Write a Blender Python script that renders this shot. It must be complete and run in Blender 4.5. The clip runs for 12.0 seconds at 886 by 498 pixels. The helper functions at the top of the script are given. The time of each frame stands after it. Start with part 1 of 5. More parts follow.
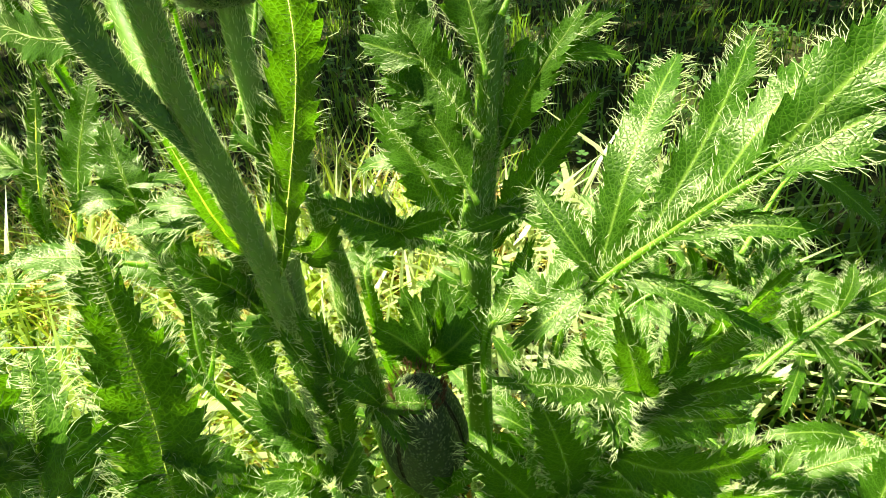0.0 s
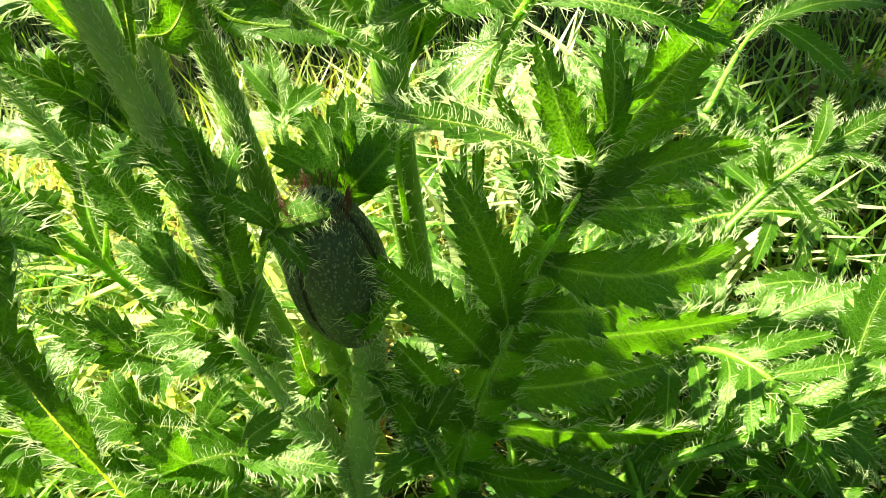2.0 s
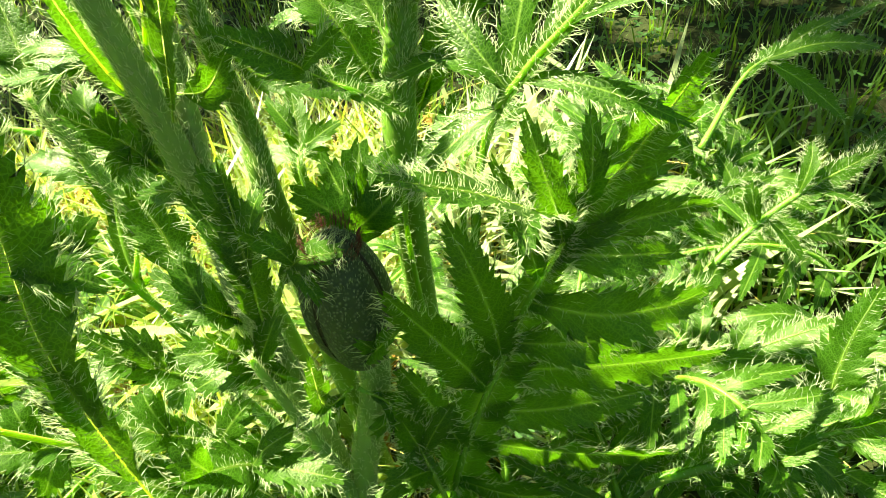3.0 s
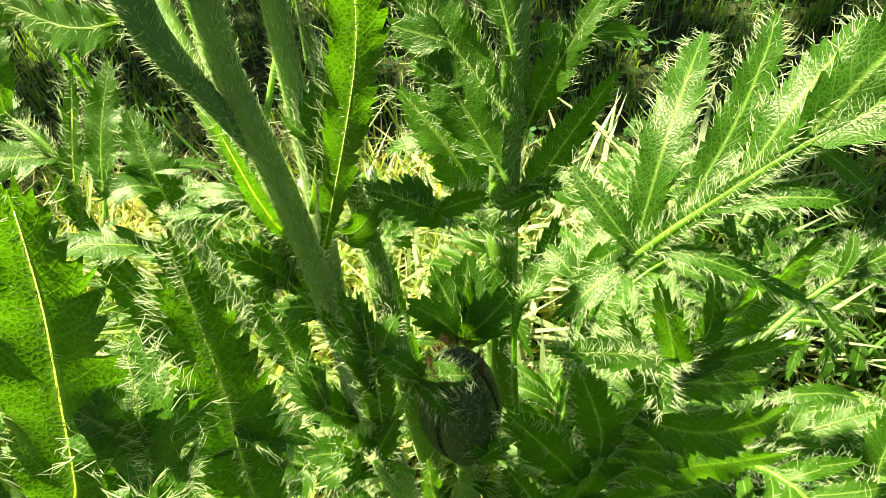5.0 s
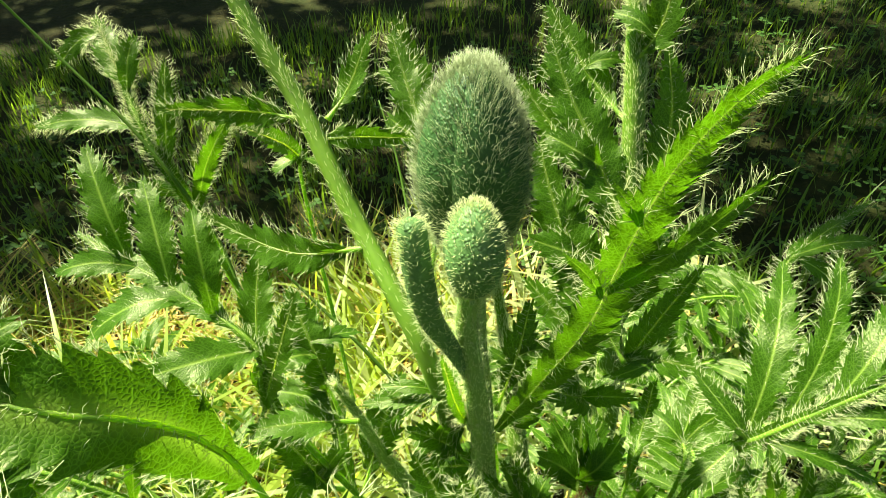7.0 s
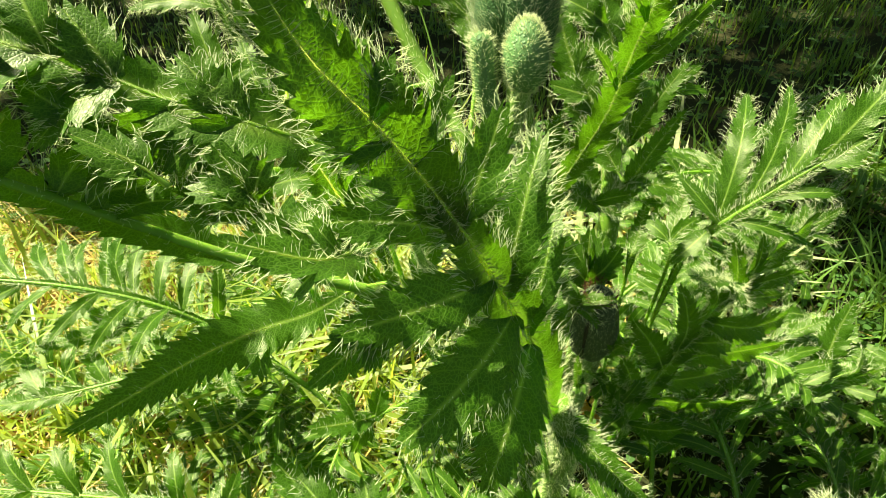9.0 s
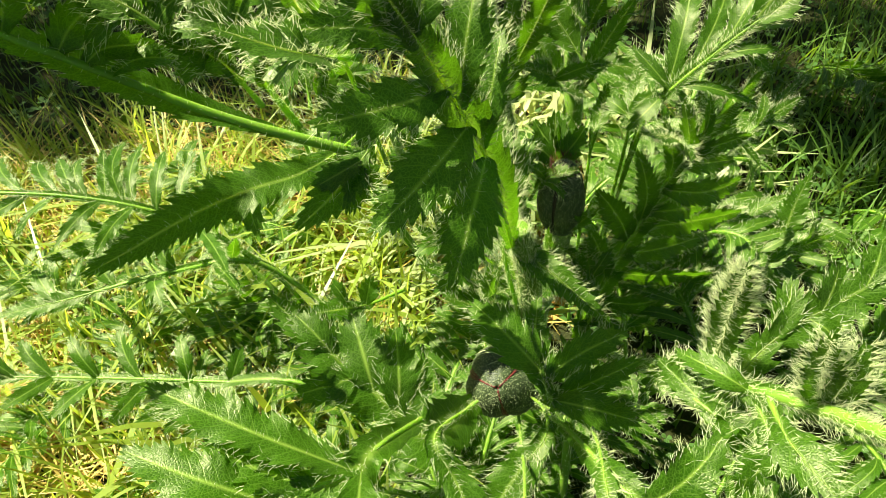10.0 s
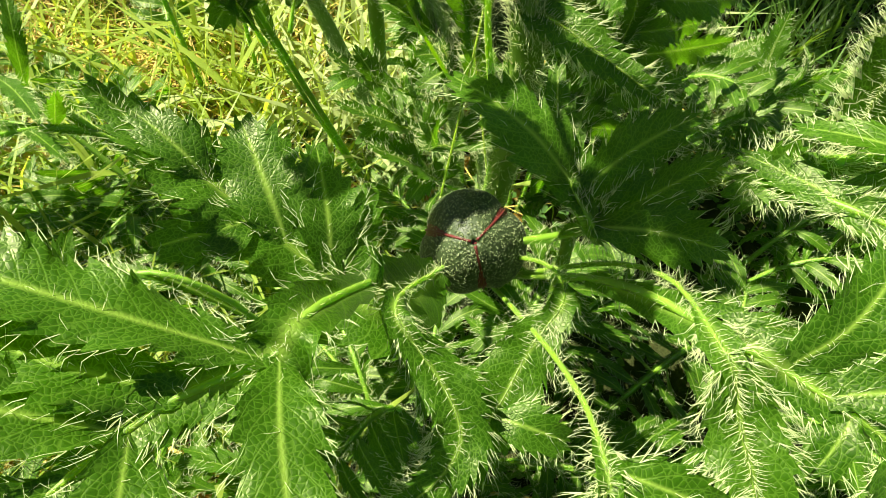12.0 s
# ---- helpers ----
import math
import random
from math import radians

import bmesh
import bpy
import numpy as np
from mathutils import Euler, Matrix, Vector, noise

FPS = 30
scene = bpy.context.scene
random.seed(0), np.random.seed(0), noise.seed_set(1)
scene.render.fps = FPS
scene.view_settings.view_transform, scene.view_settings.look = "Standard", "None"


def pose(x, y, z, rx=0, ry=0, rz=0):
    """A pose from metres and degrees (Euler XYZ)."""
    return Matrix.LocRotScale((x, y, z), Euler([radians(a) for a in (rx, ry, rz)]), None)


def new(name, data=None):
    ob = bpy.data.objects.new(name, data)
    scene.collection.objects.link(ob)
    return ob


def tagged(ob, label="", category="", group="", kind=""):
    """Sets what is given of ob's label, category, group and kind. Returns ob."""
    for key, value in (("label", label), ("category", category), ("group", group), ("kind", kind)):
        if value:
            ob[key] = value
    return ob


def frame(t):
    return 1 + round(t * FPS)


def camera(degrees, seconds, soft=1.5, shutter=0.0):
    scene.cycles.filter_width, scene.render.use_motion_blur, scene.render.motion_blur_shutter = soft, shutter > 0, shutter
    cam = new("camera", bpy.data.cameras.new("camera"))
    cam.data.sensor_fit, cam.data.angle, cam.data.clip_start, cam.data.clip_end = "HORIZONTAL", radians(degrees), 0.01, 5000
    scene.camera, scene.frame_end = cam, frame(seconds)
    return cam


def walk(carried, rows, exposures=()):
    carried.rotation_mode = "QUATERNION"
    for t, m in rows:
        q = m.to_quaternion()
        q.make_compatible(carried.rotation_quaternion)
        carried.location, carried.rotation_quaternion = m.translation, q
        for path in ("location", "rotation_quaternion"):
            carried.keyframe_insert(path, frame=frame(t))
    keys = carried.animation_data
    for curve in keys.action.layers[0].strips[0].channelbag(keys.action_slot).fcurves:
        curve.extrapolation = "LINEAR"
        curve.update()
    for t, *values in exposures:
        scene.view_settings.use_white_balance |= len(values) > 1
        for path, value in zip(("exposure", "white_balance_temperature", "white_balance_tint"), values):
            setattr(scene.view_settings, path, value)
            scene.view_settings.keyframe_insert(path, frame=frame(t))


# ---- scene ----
cam = camera(68.7, 12.0, 0.85)
PATH = [
    (0, 0.0763, 0.0683, 0.3791, 48.64, 3.81, 1.26),
    (0.5, 0.068, 0.0633, 0.3569, 48.26, 3.65, 1.47),
    (1, 0.0647, 0.0712, 0.328, 46.27, 4.01, 0.51),
    (1.5, 0.0812, 0.0658, 0.3189, 45.28, 3.07, -2.42),
    (2, 0.0919, 0.0608, 0.3181, 45.52, 5.18, -2.44),
    (2.5, 0.0981, 0.0519, 0.3297, 46.34, 5.03, -0.84),
    (4.3, 0.0825, 0.061, 0.3485, 46.11, 4.24, -1.02),
    (4.5, 0.079, 0.0624, 0.3549, 46.21, 4.05, -0.88),
    (5, 0.0594, 0.0631, 0.3848, 46.59, 3.79, -0.88),
    (5.5, 0.035, 0.0646, 0.4246, 47.98, 3.42, -0.75),
    (6, 0.0132, 0.067, 0.4415, 48.17, 2.61, -1.44),
    (6.5, -0.001, 0.0713, 0.4586, 48.5, 1.38, -3.19),
    (6.7, -0.0069, 0.0715, 0.4645, 48.62, 0.89, -4.09),
    (8.3, -0.0374, 0.0311, 0.4914, 45.33, 0.97, -6.68),
    (8.5, -0.0417, 0.0185, 0.4921, 45.31, 0.62, -6.96),
    (9, -0.0566, -0.0224, 0.4808, 44.09, 0.49, -7.06),
    (9.5, -0.058, -0.048, 0.4792, 42.7, 1.77, -8.67),
    (10, -0.055, -0.0771, 0.4693, 40.72, 2.1, -9.58),
    (10.5, -0.0538, -0.0903, 0.4436, 39.21, 1.47, -11.43),
    (11, -0.0689, -0.082, 0.4104, 38.14, 0.24, -13.43),
    (11.5, -0.0757, -0.0523, 0.3761, 36.76, -2.5, -17.7),
    (12, -0.0723, -0.0412, 0.3559, 36.2, -4.16, -17.82),
]
EXPOSURE = [(0.0, 2.15, 7150, 1), (1.0, 2.31, 7150, 1), (2.5, 2.51, 7150, 0), (4.5, 2.27, 7150, 1), (6.5, 1.92, 7150, 4), (9.0, 1.91, 7050, 11), (10.5, 1.70, 7050, 11), (12.0, 1.68, 7050, 9)]
walk(cam, [(t, pose(x, y, z, rx, ry, rz)) for t, x, y, z, rx, ry, rz in PATH], EXPOSURE)

# ---- world and sun ----
SUN = Vector((-0.50, 0.40, 0.95)).normalized()
world = bpy.data.worlds.new("world")
scene.world = world
world.use_nodes = True
wn = world.node_tree
sky = wn.nodes.new("ShaderNodeTexSky")
sky.sky_type = "NISHITA"
sky.sun_disc = False
sky.sun_elevation = math.asin(SUN.z)
sky.sun_rotation = math.atan2(SUN.x, SUN.y)
wn.links.new(sky.outputs[0], wn.nodes["Background"].inputs[0])
wn.nodes["Background"].inputs[1].default_value = 0.023
sun = new("sun", bpy.data.lights.new("sun", "SUN"))
sun.data.energy = 5.0
sun.data.angle = radians(0.55)
sun.data.color = (1.0, 0.955, 0.87)
sun.matrix_world = Matrix.Translation((-3, 2, 5)) @ SUN.to_track_quat("Z", "Y").to_matrix().to_4x4()


# ---- materials ----
class Nodes:
    """Short hand for building a node material."""

    def __init__(self, name):
        self.mat = bpy.data.materials.new(name)
        self.mat.use_nodes = True
        self.tree = self.mat.node_tree
        self.tree.nodes.clear()
        self.out = self.add("OutputMaterial")

    def add(self, kind, **values):
        node = self.tree.nodes.new("ShaderNode" + kind)
        for key, value in values.items():
            node.inputs[key.replace("_", " ")].default_value = value
        return node

    def link(self, a, b):
        self.tree.links.new(a, b)

    def noise(self, scale, detail=3.0, space="Object", rough=0.5):
        tex = self.add("TexNoise", Scale=scale, Detail=detail, Roughness=rough)
        self.link(self.add("TexCoord").outputs[space], tex.inputs["Vector"])
        return tex.outputs["Fac"]

    def ramp(self, fac, *stops):
        node = self.add("ValToRGB")
        el = node.color_ramp.elements
        while len(el) < len(stops):
            el.new(0.5)
        for e, (p, c) in zip(el, stops):
            e.position, e.color = p, (*c, 1.0)
        self.link(fac, node.inputs[0])
        return node.outputs[0]

    def mix(self, fac, a, b, blend="MIX"):
        node = self.add("MixRGB")
        node.blend_type = blend
        for i, v in enumerate((fac, a, b)):
            if isinstance(v, (float, int)):
                node.inputs[i].default_value = v
            elif isinstance(v, tuple):
                node.inputs[i].default_value = (*v, 1.0)
            else:
                self.link(v, node.inputs[i])
        return node.outputs[0]

    def math(self, op, a, b=0.0):
        node = self.add("Math")
        node.operation = op
        for i, v in enumerate((a, b)):
            if isinstance(v, (float, int)):
                node.inputs[i].default_value = v
            else:
                self.link(v, node.inputs[i])
        return node.outputs[0]

    def bump(self, height, strength, distance):
        node = self.add("Bump", Strength=strength, Distance=distance)
        self.link(height, node.inputs["Height"])
        return node.outputs[0]


def leaf_material(name, dark, light, glow, thin=0.42, gloss=0.42):
    """Hairy poppy leaf: quilted cells between sunken veins, pale midrib, light shining through."""
    n = Nodes(name)
    uv = n.add("UVMap")
    uv.uv_map = "blade"
    sep = n.add("SeparateXYZ")
    n.link(uv.outputs[0], sep.inputs[0])
    along, across = sep.outputs[0], sep.outputs[1]
    side = n.math("ABSOLUTE", n.math("SUBTRACT", across, 0.5))
    rib = n.math("SMOOTH_MAX", n.math("SUBTRACT", 1.0, n.math("MULTIPLY", side, 21.0)), 0.0)
    vein = n.math("PINGPONG", n.math("SUBTRACT", along, n.math("MULTIPLY", side, 0.018)), 0.0024)
    vein = n.math("SUBTRACT", 1.0, n.math("MINIMUM", n.math("MULTIPLY", vein, 2600.0), 1.0))
    warp = n.add("TexNoise", Scale=300.0, Detail=2.0)
    coord = n.add("TexCoord")
    n.link(coord.outputs["Object"], warp.inputs["Vector"])
    cells = n.add("TexVoronoi", Scale=820.0)
    cells.feature = "DISTANCE_TO_EDGE"
    shifted = n.add("VectorMath")
    shifted.operation = "MULTIPLY_ADD"
    shifted.inputs[1].default_value = (0.0012, 0.0012, 0.0012)
    n.link(warp.outputs["Color"], shifted.inputs[0])
    n.link(coord.outputs["Object"], shifted.inputs[2])
    n.link(shifted.outputs[0], cells.inputs["Vector"])
    quilt = n.math("MINIMUM", n.math("MULTIPLY", cells.outputs["Distance"], 3.2), 1.0)
    net = n.math("SUBTRACT", 1.0, n.math("MINIMUM", n.math("MULTIPLY", cells.outputs["Distance"], 9.0), 1.0))
    veins = n.math("MAXIMUM", n.math("MULTIPLY", net, 0.85), n.math("MAXIMUM", n.math("MULTIPLY", vein, 0.9), rib))
    patch = n.noise(55.0, 3.0)
    rnd = n.add("ObjectInfo").outputs["Random"]
    base = n.mix(n.math("ADD", n.math("MULTIPLY", patch, 0.55), n.math("MULTIPLY", rnd, 0.45)), dark, light)
    base = n.mix(n.math("MULTIPLY", veins, 0.55), base, (0.15, 0.29, 0.03))
    base = n.mix(n.math("MINIMUM", n.math("MULTIPLY", rib, 0.9), 1.0), base, (0.26, 0.42, 0.06))
    fine = n.noise(1500.0, 2.0)
    base = n.mix(n.math("MULTIPLY", fine, 0.25), base, dark)
    shine = n.mix(patch, tuple(c * 0.7 for c in glow), glow)
    shine = n.mix(n.math("MULTIPLY", n.math("MAXIMUM", net, vein), 0.45), shine, tuple(min(c * 1.9 + 0.02, 0.85) for c in glow))
    shine = n.mix(n.math("MINIMUM", n.math("MULTIPLY", rib, 0.95), 1.0), shine, (0.36, 0.66, 0.04))
    height = n.math("SUBTRACT", n.math("MULTIPLY", quilt, 0.8), n.math("MULTIPLY", n.math("MAXIMUM", vein, rib), 0.7))
    normal = n.bump(height, 0.3, 0.0003)
    soft_normal = n.bump(height, 0.3, 0.0003)
    p = n.add("BsdfPrincipled", Roughness=gloss, IOR=1.5, Specular_IOR_Level=0.5, Specular_Tint=(0.96, 1.0, 0.58, 1.0), Sheen_Weight=0.04, Sheen_Roughness=0.35, Sheen_Tint=(0.95, 1.0, 0.6, 1.0))
    n.link(base, p.inputs["Base Color"])
    n.link(n.mix(fine, (gloss - 0.08,) * 3, (gloss + 0.14,) * 3), p.inputs["Roughness"])
    n.link(normal, p.inputs["Normal"])
    t = n.add("BsdfTranslucent")
    n.link(shine, t.inputs["Color"])
    n.link(soft_normal, t.inputs["Normal"])
    m = n.add("MixShader", Fac=thin)
    n.link(p.outputs[0], m.inputs[1])
    n.link(t.outputs[0], m.inputs[2])
    n.link(m.outputs[0], n.out.inputs[0])
    return n.mat


def soft_material(name, a, b, scale, rough=0.55, thin=0.0, glow=(0.3, 0.5, 0.05), bump=0.4, size=0.0006, stretch=None, deep=0.0):
    """Plain tissue in two tones with fine relief; thin: how much light passes."""
    n = Nodes(name)
    if stretch:
        tex = n.add("TexNoise", Scale=scale, Detail=4.0)
        mp = n.add("Mapping")
        mp.inputs["Scale"].default_value = stretch
        n.link(n.add("TexCoord").outputs["Object"], mp.inputs["Vector"])
        n.link(mp.outputs[0], tex.inputs["Vector"])
        fac = tex.outputs["Fac"]
    else:
        fac = n.noise(scale, 4.0)
    big = n.noise(scale * 0.17, 2.0)
    col = n.mix(n.math("MULTIPLY", big, 0.6), n.mix(fac, a, b), a)
    p = n.add("BsdfPrincipled", Roughness=rough, IOR=1.42)
    if deep:
        p.inputs["Subsurface Weight"].default_value = 0.85
        p.inputs["Subsurface Scale"].default_value = deep
        p.inputs["Subsurface Radius"].default_value = (0.8, 1.0, 0.3)
    n.link(col, p.inputs["Base Color"])
    n.link(n.bump(fac, bump, size), p.inputs["Normal"])
    if thin:
        t = n.add("BsdfTranslucent")
        n.link(n.mix(fac, tuple(c * 0.8 for c in glow), glow), t.inputs["Color"])
        m = n.add("MixShader", Fac=thin)
        n.link(p.outputs[0], m.inputs[1])
        n.link(t.outputs[0], m.inputs[2])
        n.link(m.outputs[0], n.out.inputs[0])
    else:
        n.link(p.outputs[0], n.out.inputs[0])
    return n.mat


LEAF = leaf_material("poppy_leaf", (0.012, 0.062, 0.001), (0.042, 0.130, 0.003), (0.14, 0.37, 0.006), 0.44, 0.38)
HAIR = soft_material("plant_hair", (0.58, 0.72, 0.32), (0.88, 0.94, 0.60), 900.0, 0.35, 0.5, (0.92, 0.97, 0.60), 0.0)
PALE_STEM = soft_material("pale_stem", (0.17, 0.29, 0.06), (0.30, 0.43, 0.14), 260.0, 0.5, 0.0, (0.4, 0.6, 0.05), 0.5, 0.0006, (1, 1, 0.12), 0.008)
STEM = soft_material("poppy_stem", (0.10, 0.22, 0.016), (0.19, 0.34, 0.034), 260.0, 0.5, 0.0, (0.4, 0.6, 0.05), 0.5, 0.0006, (1, 1, 0.12), 0.008)
# lighter version of the grass blade: sunlit brightness put into its colour
SUNLIT_GRASS = soft_material("sunlit_grass", (0.17, 0.27, 0.03), (0.36, 0.45, 0.08), 60.0, 0.4, 0.45, (0.6, 0.75, 0.05), 0.2)
CLOVER = soft_material("clover_leaf", (0.03, 0.10, 0.012), (0.07, 0.17, 0.02), 90.0, 0.75, 0.35, (0.3, 0.5, 0.03), 0.2)
GRASS = soft_material("grass_blade", (0.06, 0.16, 0.02), (0.17, 0.28, 0.04), 60.0, 0.45, 0.35, (0.35, 0.6, 0.03), 0.2)
PALE_GRASS = soft_material("pale_grass", (0.30, 0.38, 0.13), (0.52, 0.58, 0.26), 60.0, 0.45, 0.4, (0.6, 0.7, 0.2), 0.2)
STRAW = soft_material("dry_straw", (0.46, 0.34, 0.06), (0.68, 0.54, 0.14), 120.0, 0.6, 0.2, (0.6, 0.45, 0.1), 0.3)


# ---- mesh helpers ----
def mesh(name, verts, faces, mat, smooth=True, uv=None):
    me = bpy.data.meshes.new(name)
    me.from_pydata(verts.tolist() if isinstance(verts, np.ndarray) else verts, [], faces.tolist() if isinstance(faces, np.ndarray) else faces)
    me.materials.append(mat)
    if smooth:
        me.polygons.foreach_set("use_smooth", np.ones(len(me.polygons), bool))
    if uv is not None:
        layer = me.uv_layers.new(name="blade")
        idx = np.empty(len(me.loops), np.int32)
        me.loops.foreach_get("vertex_index", idx)
        layer.data.foreach_set("uv", np.asarray(uv, np.float32)[idx].ravel())
    return me


def part(name, me, parent, label=""):
    ob = new(name, me)
    ob.parent = parent
    return tagged(ob, label)


def unit(v):
    return v / np.maximum(np.linalg.norm(v, axis=-1, keepdims=True), 1e-9)


def curve_points(ctrl, count):
    """Points and tangents of a smooth curve through the control points."""
    c = np.asarray(ctrl, float)
    c = np.vstack([2 * c[0] - c[1], c, 2 * c[-1] - c[-2]])
    s = np.linspace(0, len(c) - 3, count)
    i = np.minimum(s.astype(int), len(c) - 4)
    f = (s - i)[:, None]
    p0, p1, p2, p3 = c[i], c[i + 1], c[i + 2], c[i + 3]
    p = 0.5 * (2 * p1 + (p2 - p0) * f + (2 * p0 - 5 * p1 + 4 * p2 - p3) * f ** 2 + (3 * p1 - p0 - 3 * p2 + p3) * f ** 3)
    return p, unit(np.gradient(p, axis=0))


class Sheet:
    """Collects verts, faces and blade coordinates for one mesh."""

    def __init__(self):
        self.v, self.f, self.uv, self.count = [], [], [], 0

    def put(self, v, f, uv=None):
        self.v.append(v)
        self.f.append(np.asarray(f) + self.count)
        self.uv.append(uv if uv is not None else np.zeros((len(v), 2)))
        self.count += len(v)

    def build(self, name, mat):
        faces = [row for f in self.f for row in f.tolist()]
        return mesh(name, np.vstack(self.v), faces, mat, True, np.vstack(self.uv))


def tube(ctrl, r0, r1, count=24, sides=10, ribs=0.0, drop=None):
    """A tapered round stalk with rounded ends along a smooth curve: verts, quads, points, tangents, radii."""
    p, t = curve_points(ctrl, count)
    ref = np.array([0.31, 0.87, 0.2])
    a = unit(np.cross(t, ref))
    b = np.cross(t, a)
    r = np.linspace(r0, r1, count)
    if drop:
        s = np.linspace(0, 1, count)
        r = np.where(s < drop, r0 * (1 - 0.45 * s / drop), r0 * 0.5 - (r0 * 0.5 - r1) * ((s - drop) / max(1e-3, 1 - drop)) ** 0.5)
    ang = np.linspace(0, 2 * np.pi, sides, endpoint=False)
    rad = r[:, None] * (1 + ribs * np.cos(ang * (sides // 2)))[None]
    v = p[:, None] + rad[..., None] * (np.cos(ang)[None, :, None] * a[:, None] + np.sin(ang)[None, :, None] * b[:, None])
    i = np.arange(count - 1)[:, None] * sides
    j = np.arange(sides)[None]
    k = (j + 1) % sides
    f = np.stack([i + j, i + k, i + sides + k, i + sides + j], -1).reshape(-1, 4)
    f = f.tolist() + [list(range(sides - 1, -1, -1)), list(range((count - 1) * sides, count * sides))]
    return v.reshape(-1, 3), f, p, t, r


def hairs(name, roots, dirs, lengths, thick, bend, rng, parent, label="", mat=None):
    """One mesh of fine bent hairs: three-sided, tapering to a point."""
    k = len(roots)
    if not k:
        return None
    d = unit(dirs)
    a = unit(np.cross(d, rng.normal(size=(k, 3))))
    b = np.cross(d, a)
    mid = roots + d * (lengths * 0.55)[:, None]
    tip = roots + unit(d + bend) * lengths[:, None]
    ring = [a, -0.5 * a + 0.866 * b, -0.5 * a - 0.866 * b]
    th = np.broadcast_to(thick, (k,))[:, None]
    v = np.stack([roots + th * q for q in ring] + [mid + 0.7 * th * q for q in ring] + [tip], 1).reshape(-1, 3)
    base = np.arange(k)[:, None] * 7
    quads = np.concatenate([base + np.array([[i, (i + 1) % 3, 3 + (i + 1) % 3, 3 + i]]) for i in range(3)])
    tris = np.concatenate([base + np.array([[3 + i, 3 + (i + 1) % 3, 6]]) for i in range(3)])
    return tagged(part(name, mesh(name, v, quads.tolist() + tris.tolist(), mat or HAIR), parent, label), kind="stuff")


def blade(sheet, spine, half, normal, rng, fold=0.2, pitch=0.0038, blunt=0.5, cols=7, wave=0.15, ribbed=1.0, twist=0.22):
    """A toothed leaf blade along a spine: adds it to the sheet; returns hair roots, directions and lengths."""
    ctrl = np.asarray(spine, float)
    length = np.linalg.norm(np.diff(ctrl, axis=0), axis=1).sum()
    teeth = max(3, int(length / pitch))
    count = teeth * 4 + 1
    p, t = curve_points(ctrl, count)
    s = np.linspace(0, 1, count)
    n = np.asarray(normal, float)[None] - (t @ np.asarray(normal, float))[:, None] * t
    n = unit(n)
    side = np.cross(t, n)
    turn = (twist * np.sin(s * rng.uniform(1.5, 4.0) + rng.uniform(0, 6.28)))[:, None]
    n, side = n * np.cos(turn) + side * np.sin(turn), side * np.cos(turn) - n * np.sin(turn)
    prof = np.sin(np.pi * np.clip(s, 0, 1) ** 0.85 * 0.985 + 0.03) ** 0.68 * (1 - 0.28 * s) * 1.16
    prof = np.maximum(prof, (1 - s) * blunt * 0.5)
    verts, uvs = [], []
    cross = np.linspace(-1, 1, cols)
    phase = rng.random(2) * 6.28
    for c in cross:
        left = int(c < 0)
        saw = ((s * teeth + 0.5 * left + 0.13 * np.sin(9 * s + phase[left])) % 1.0)
        jag = np.where(saw < 0.75, saw / 0.75, (1 - saw) / 0.25)
        big = 0.5 + 0.5 * np.sin(s * teeth * 2.1 + phase[left])
        w = half * prof * (1 - (0.24 + 0.18 * big) * (1 - jag) * abs(c) ** 2)
        lift = half * prof * (fold * abs(c) - 0.10 * c * c + wave * abs(c) ** 2 * np.sin(s * teeth * 1.3 + phase[1 - left]))
        ahead = pitch * 0.95 * jag * abs(c) ** 4
        verts.append(p + side * (c * w)[:, None] + n * lift[:, None] + t * ahead[:, None])
        uvs.append(np.stack([s * length, np.full(count, 0.5 + c * 0.5 * ribbed)], 1))
    v = np.stack(verts, 1)
    i = np.arange(count - 1)[:, None] * cols
    j = np.arange(cols - 1)[None]
    f = np.stack([i + j, i + j + 1, i + cols + j + 1, i + cols + j], -1).reshape(-1, 4)
    sheet.put(v.reshape(-1, 3), f, np.stack(uvs, 1).reshape(-1, 2))
    return v, t, n, side, length


def blade_hair(v, t, n, side, length, half, amount, rng):
    """Roots, directions, lengths for hairs on the margin, the faces and the rib of a blade."""
    count, cols, _ = v.shape
    out = []
    k = int(length / 0.0009 * amount)
    for c, sg in ((0, -1), (cols - 1, 1)):
        i = rng.integers(1, count - 1, k)
        out.append((v[i, c], side[i] * sg * 0.8 + t[i] * 0.75 + rng.normal(0, 0.28, (k, 3)), rng.uniform(0.0026, 0.0064, k), np.full(k, 0.00009)))
    k = int(length * half * 2 * 18000 * amount)
    i, c = rng.integers(1, count - 2, k), rng.integers(0, cols - 1, k)
    u, w = rng.random((k, 1)), rng.random((k, 1))
    roots = (v[i, c] * (1 - u) + v[i + 1, c] * u) * (1 - w) + (v[i, c + 1] * (1 - u) + v[i + 1, c + 1] * u) * w
    up = np.where(rng.random(k) < 0.62, 1.0, -1.0)[:, None]
    out.append((roots + n[i] * up * 0.0001, n[i] * up * 0.5 + t[i] * 0.6 + side[i] * rng.normal(0, 0.45, (k, 1)) + rng.normal(0, 0.12, (k, 3)), rng.uniform(0.0020, 0.0052, k), np.full(k, 0.000056)))
    k = int(length / 0.0011 * amount)
    i = rng.integers(0, count - 1, k)
    out.append((v[i, cols // 2], n[i] * np.where(rng.random(k) < 0.4, 1.0, -1.0)[:, None] + t[i] * 0.3 + rng.normal(0, 0.4, (k, 3)), rng.uniform(0.002, 0.0045, k), np.full(k, 0.000065)))
    return out


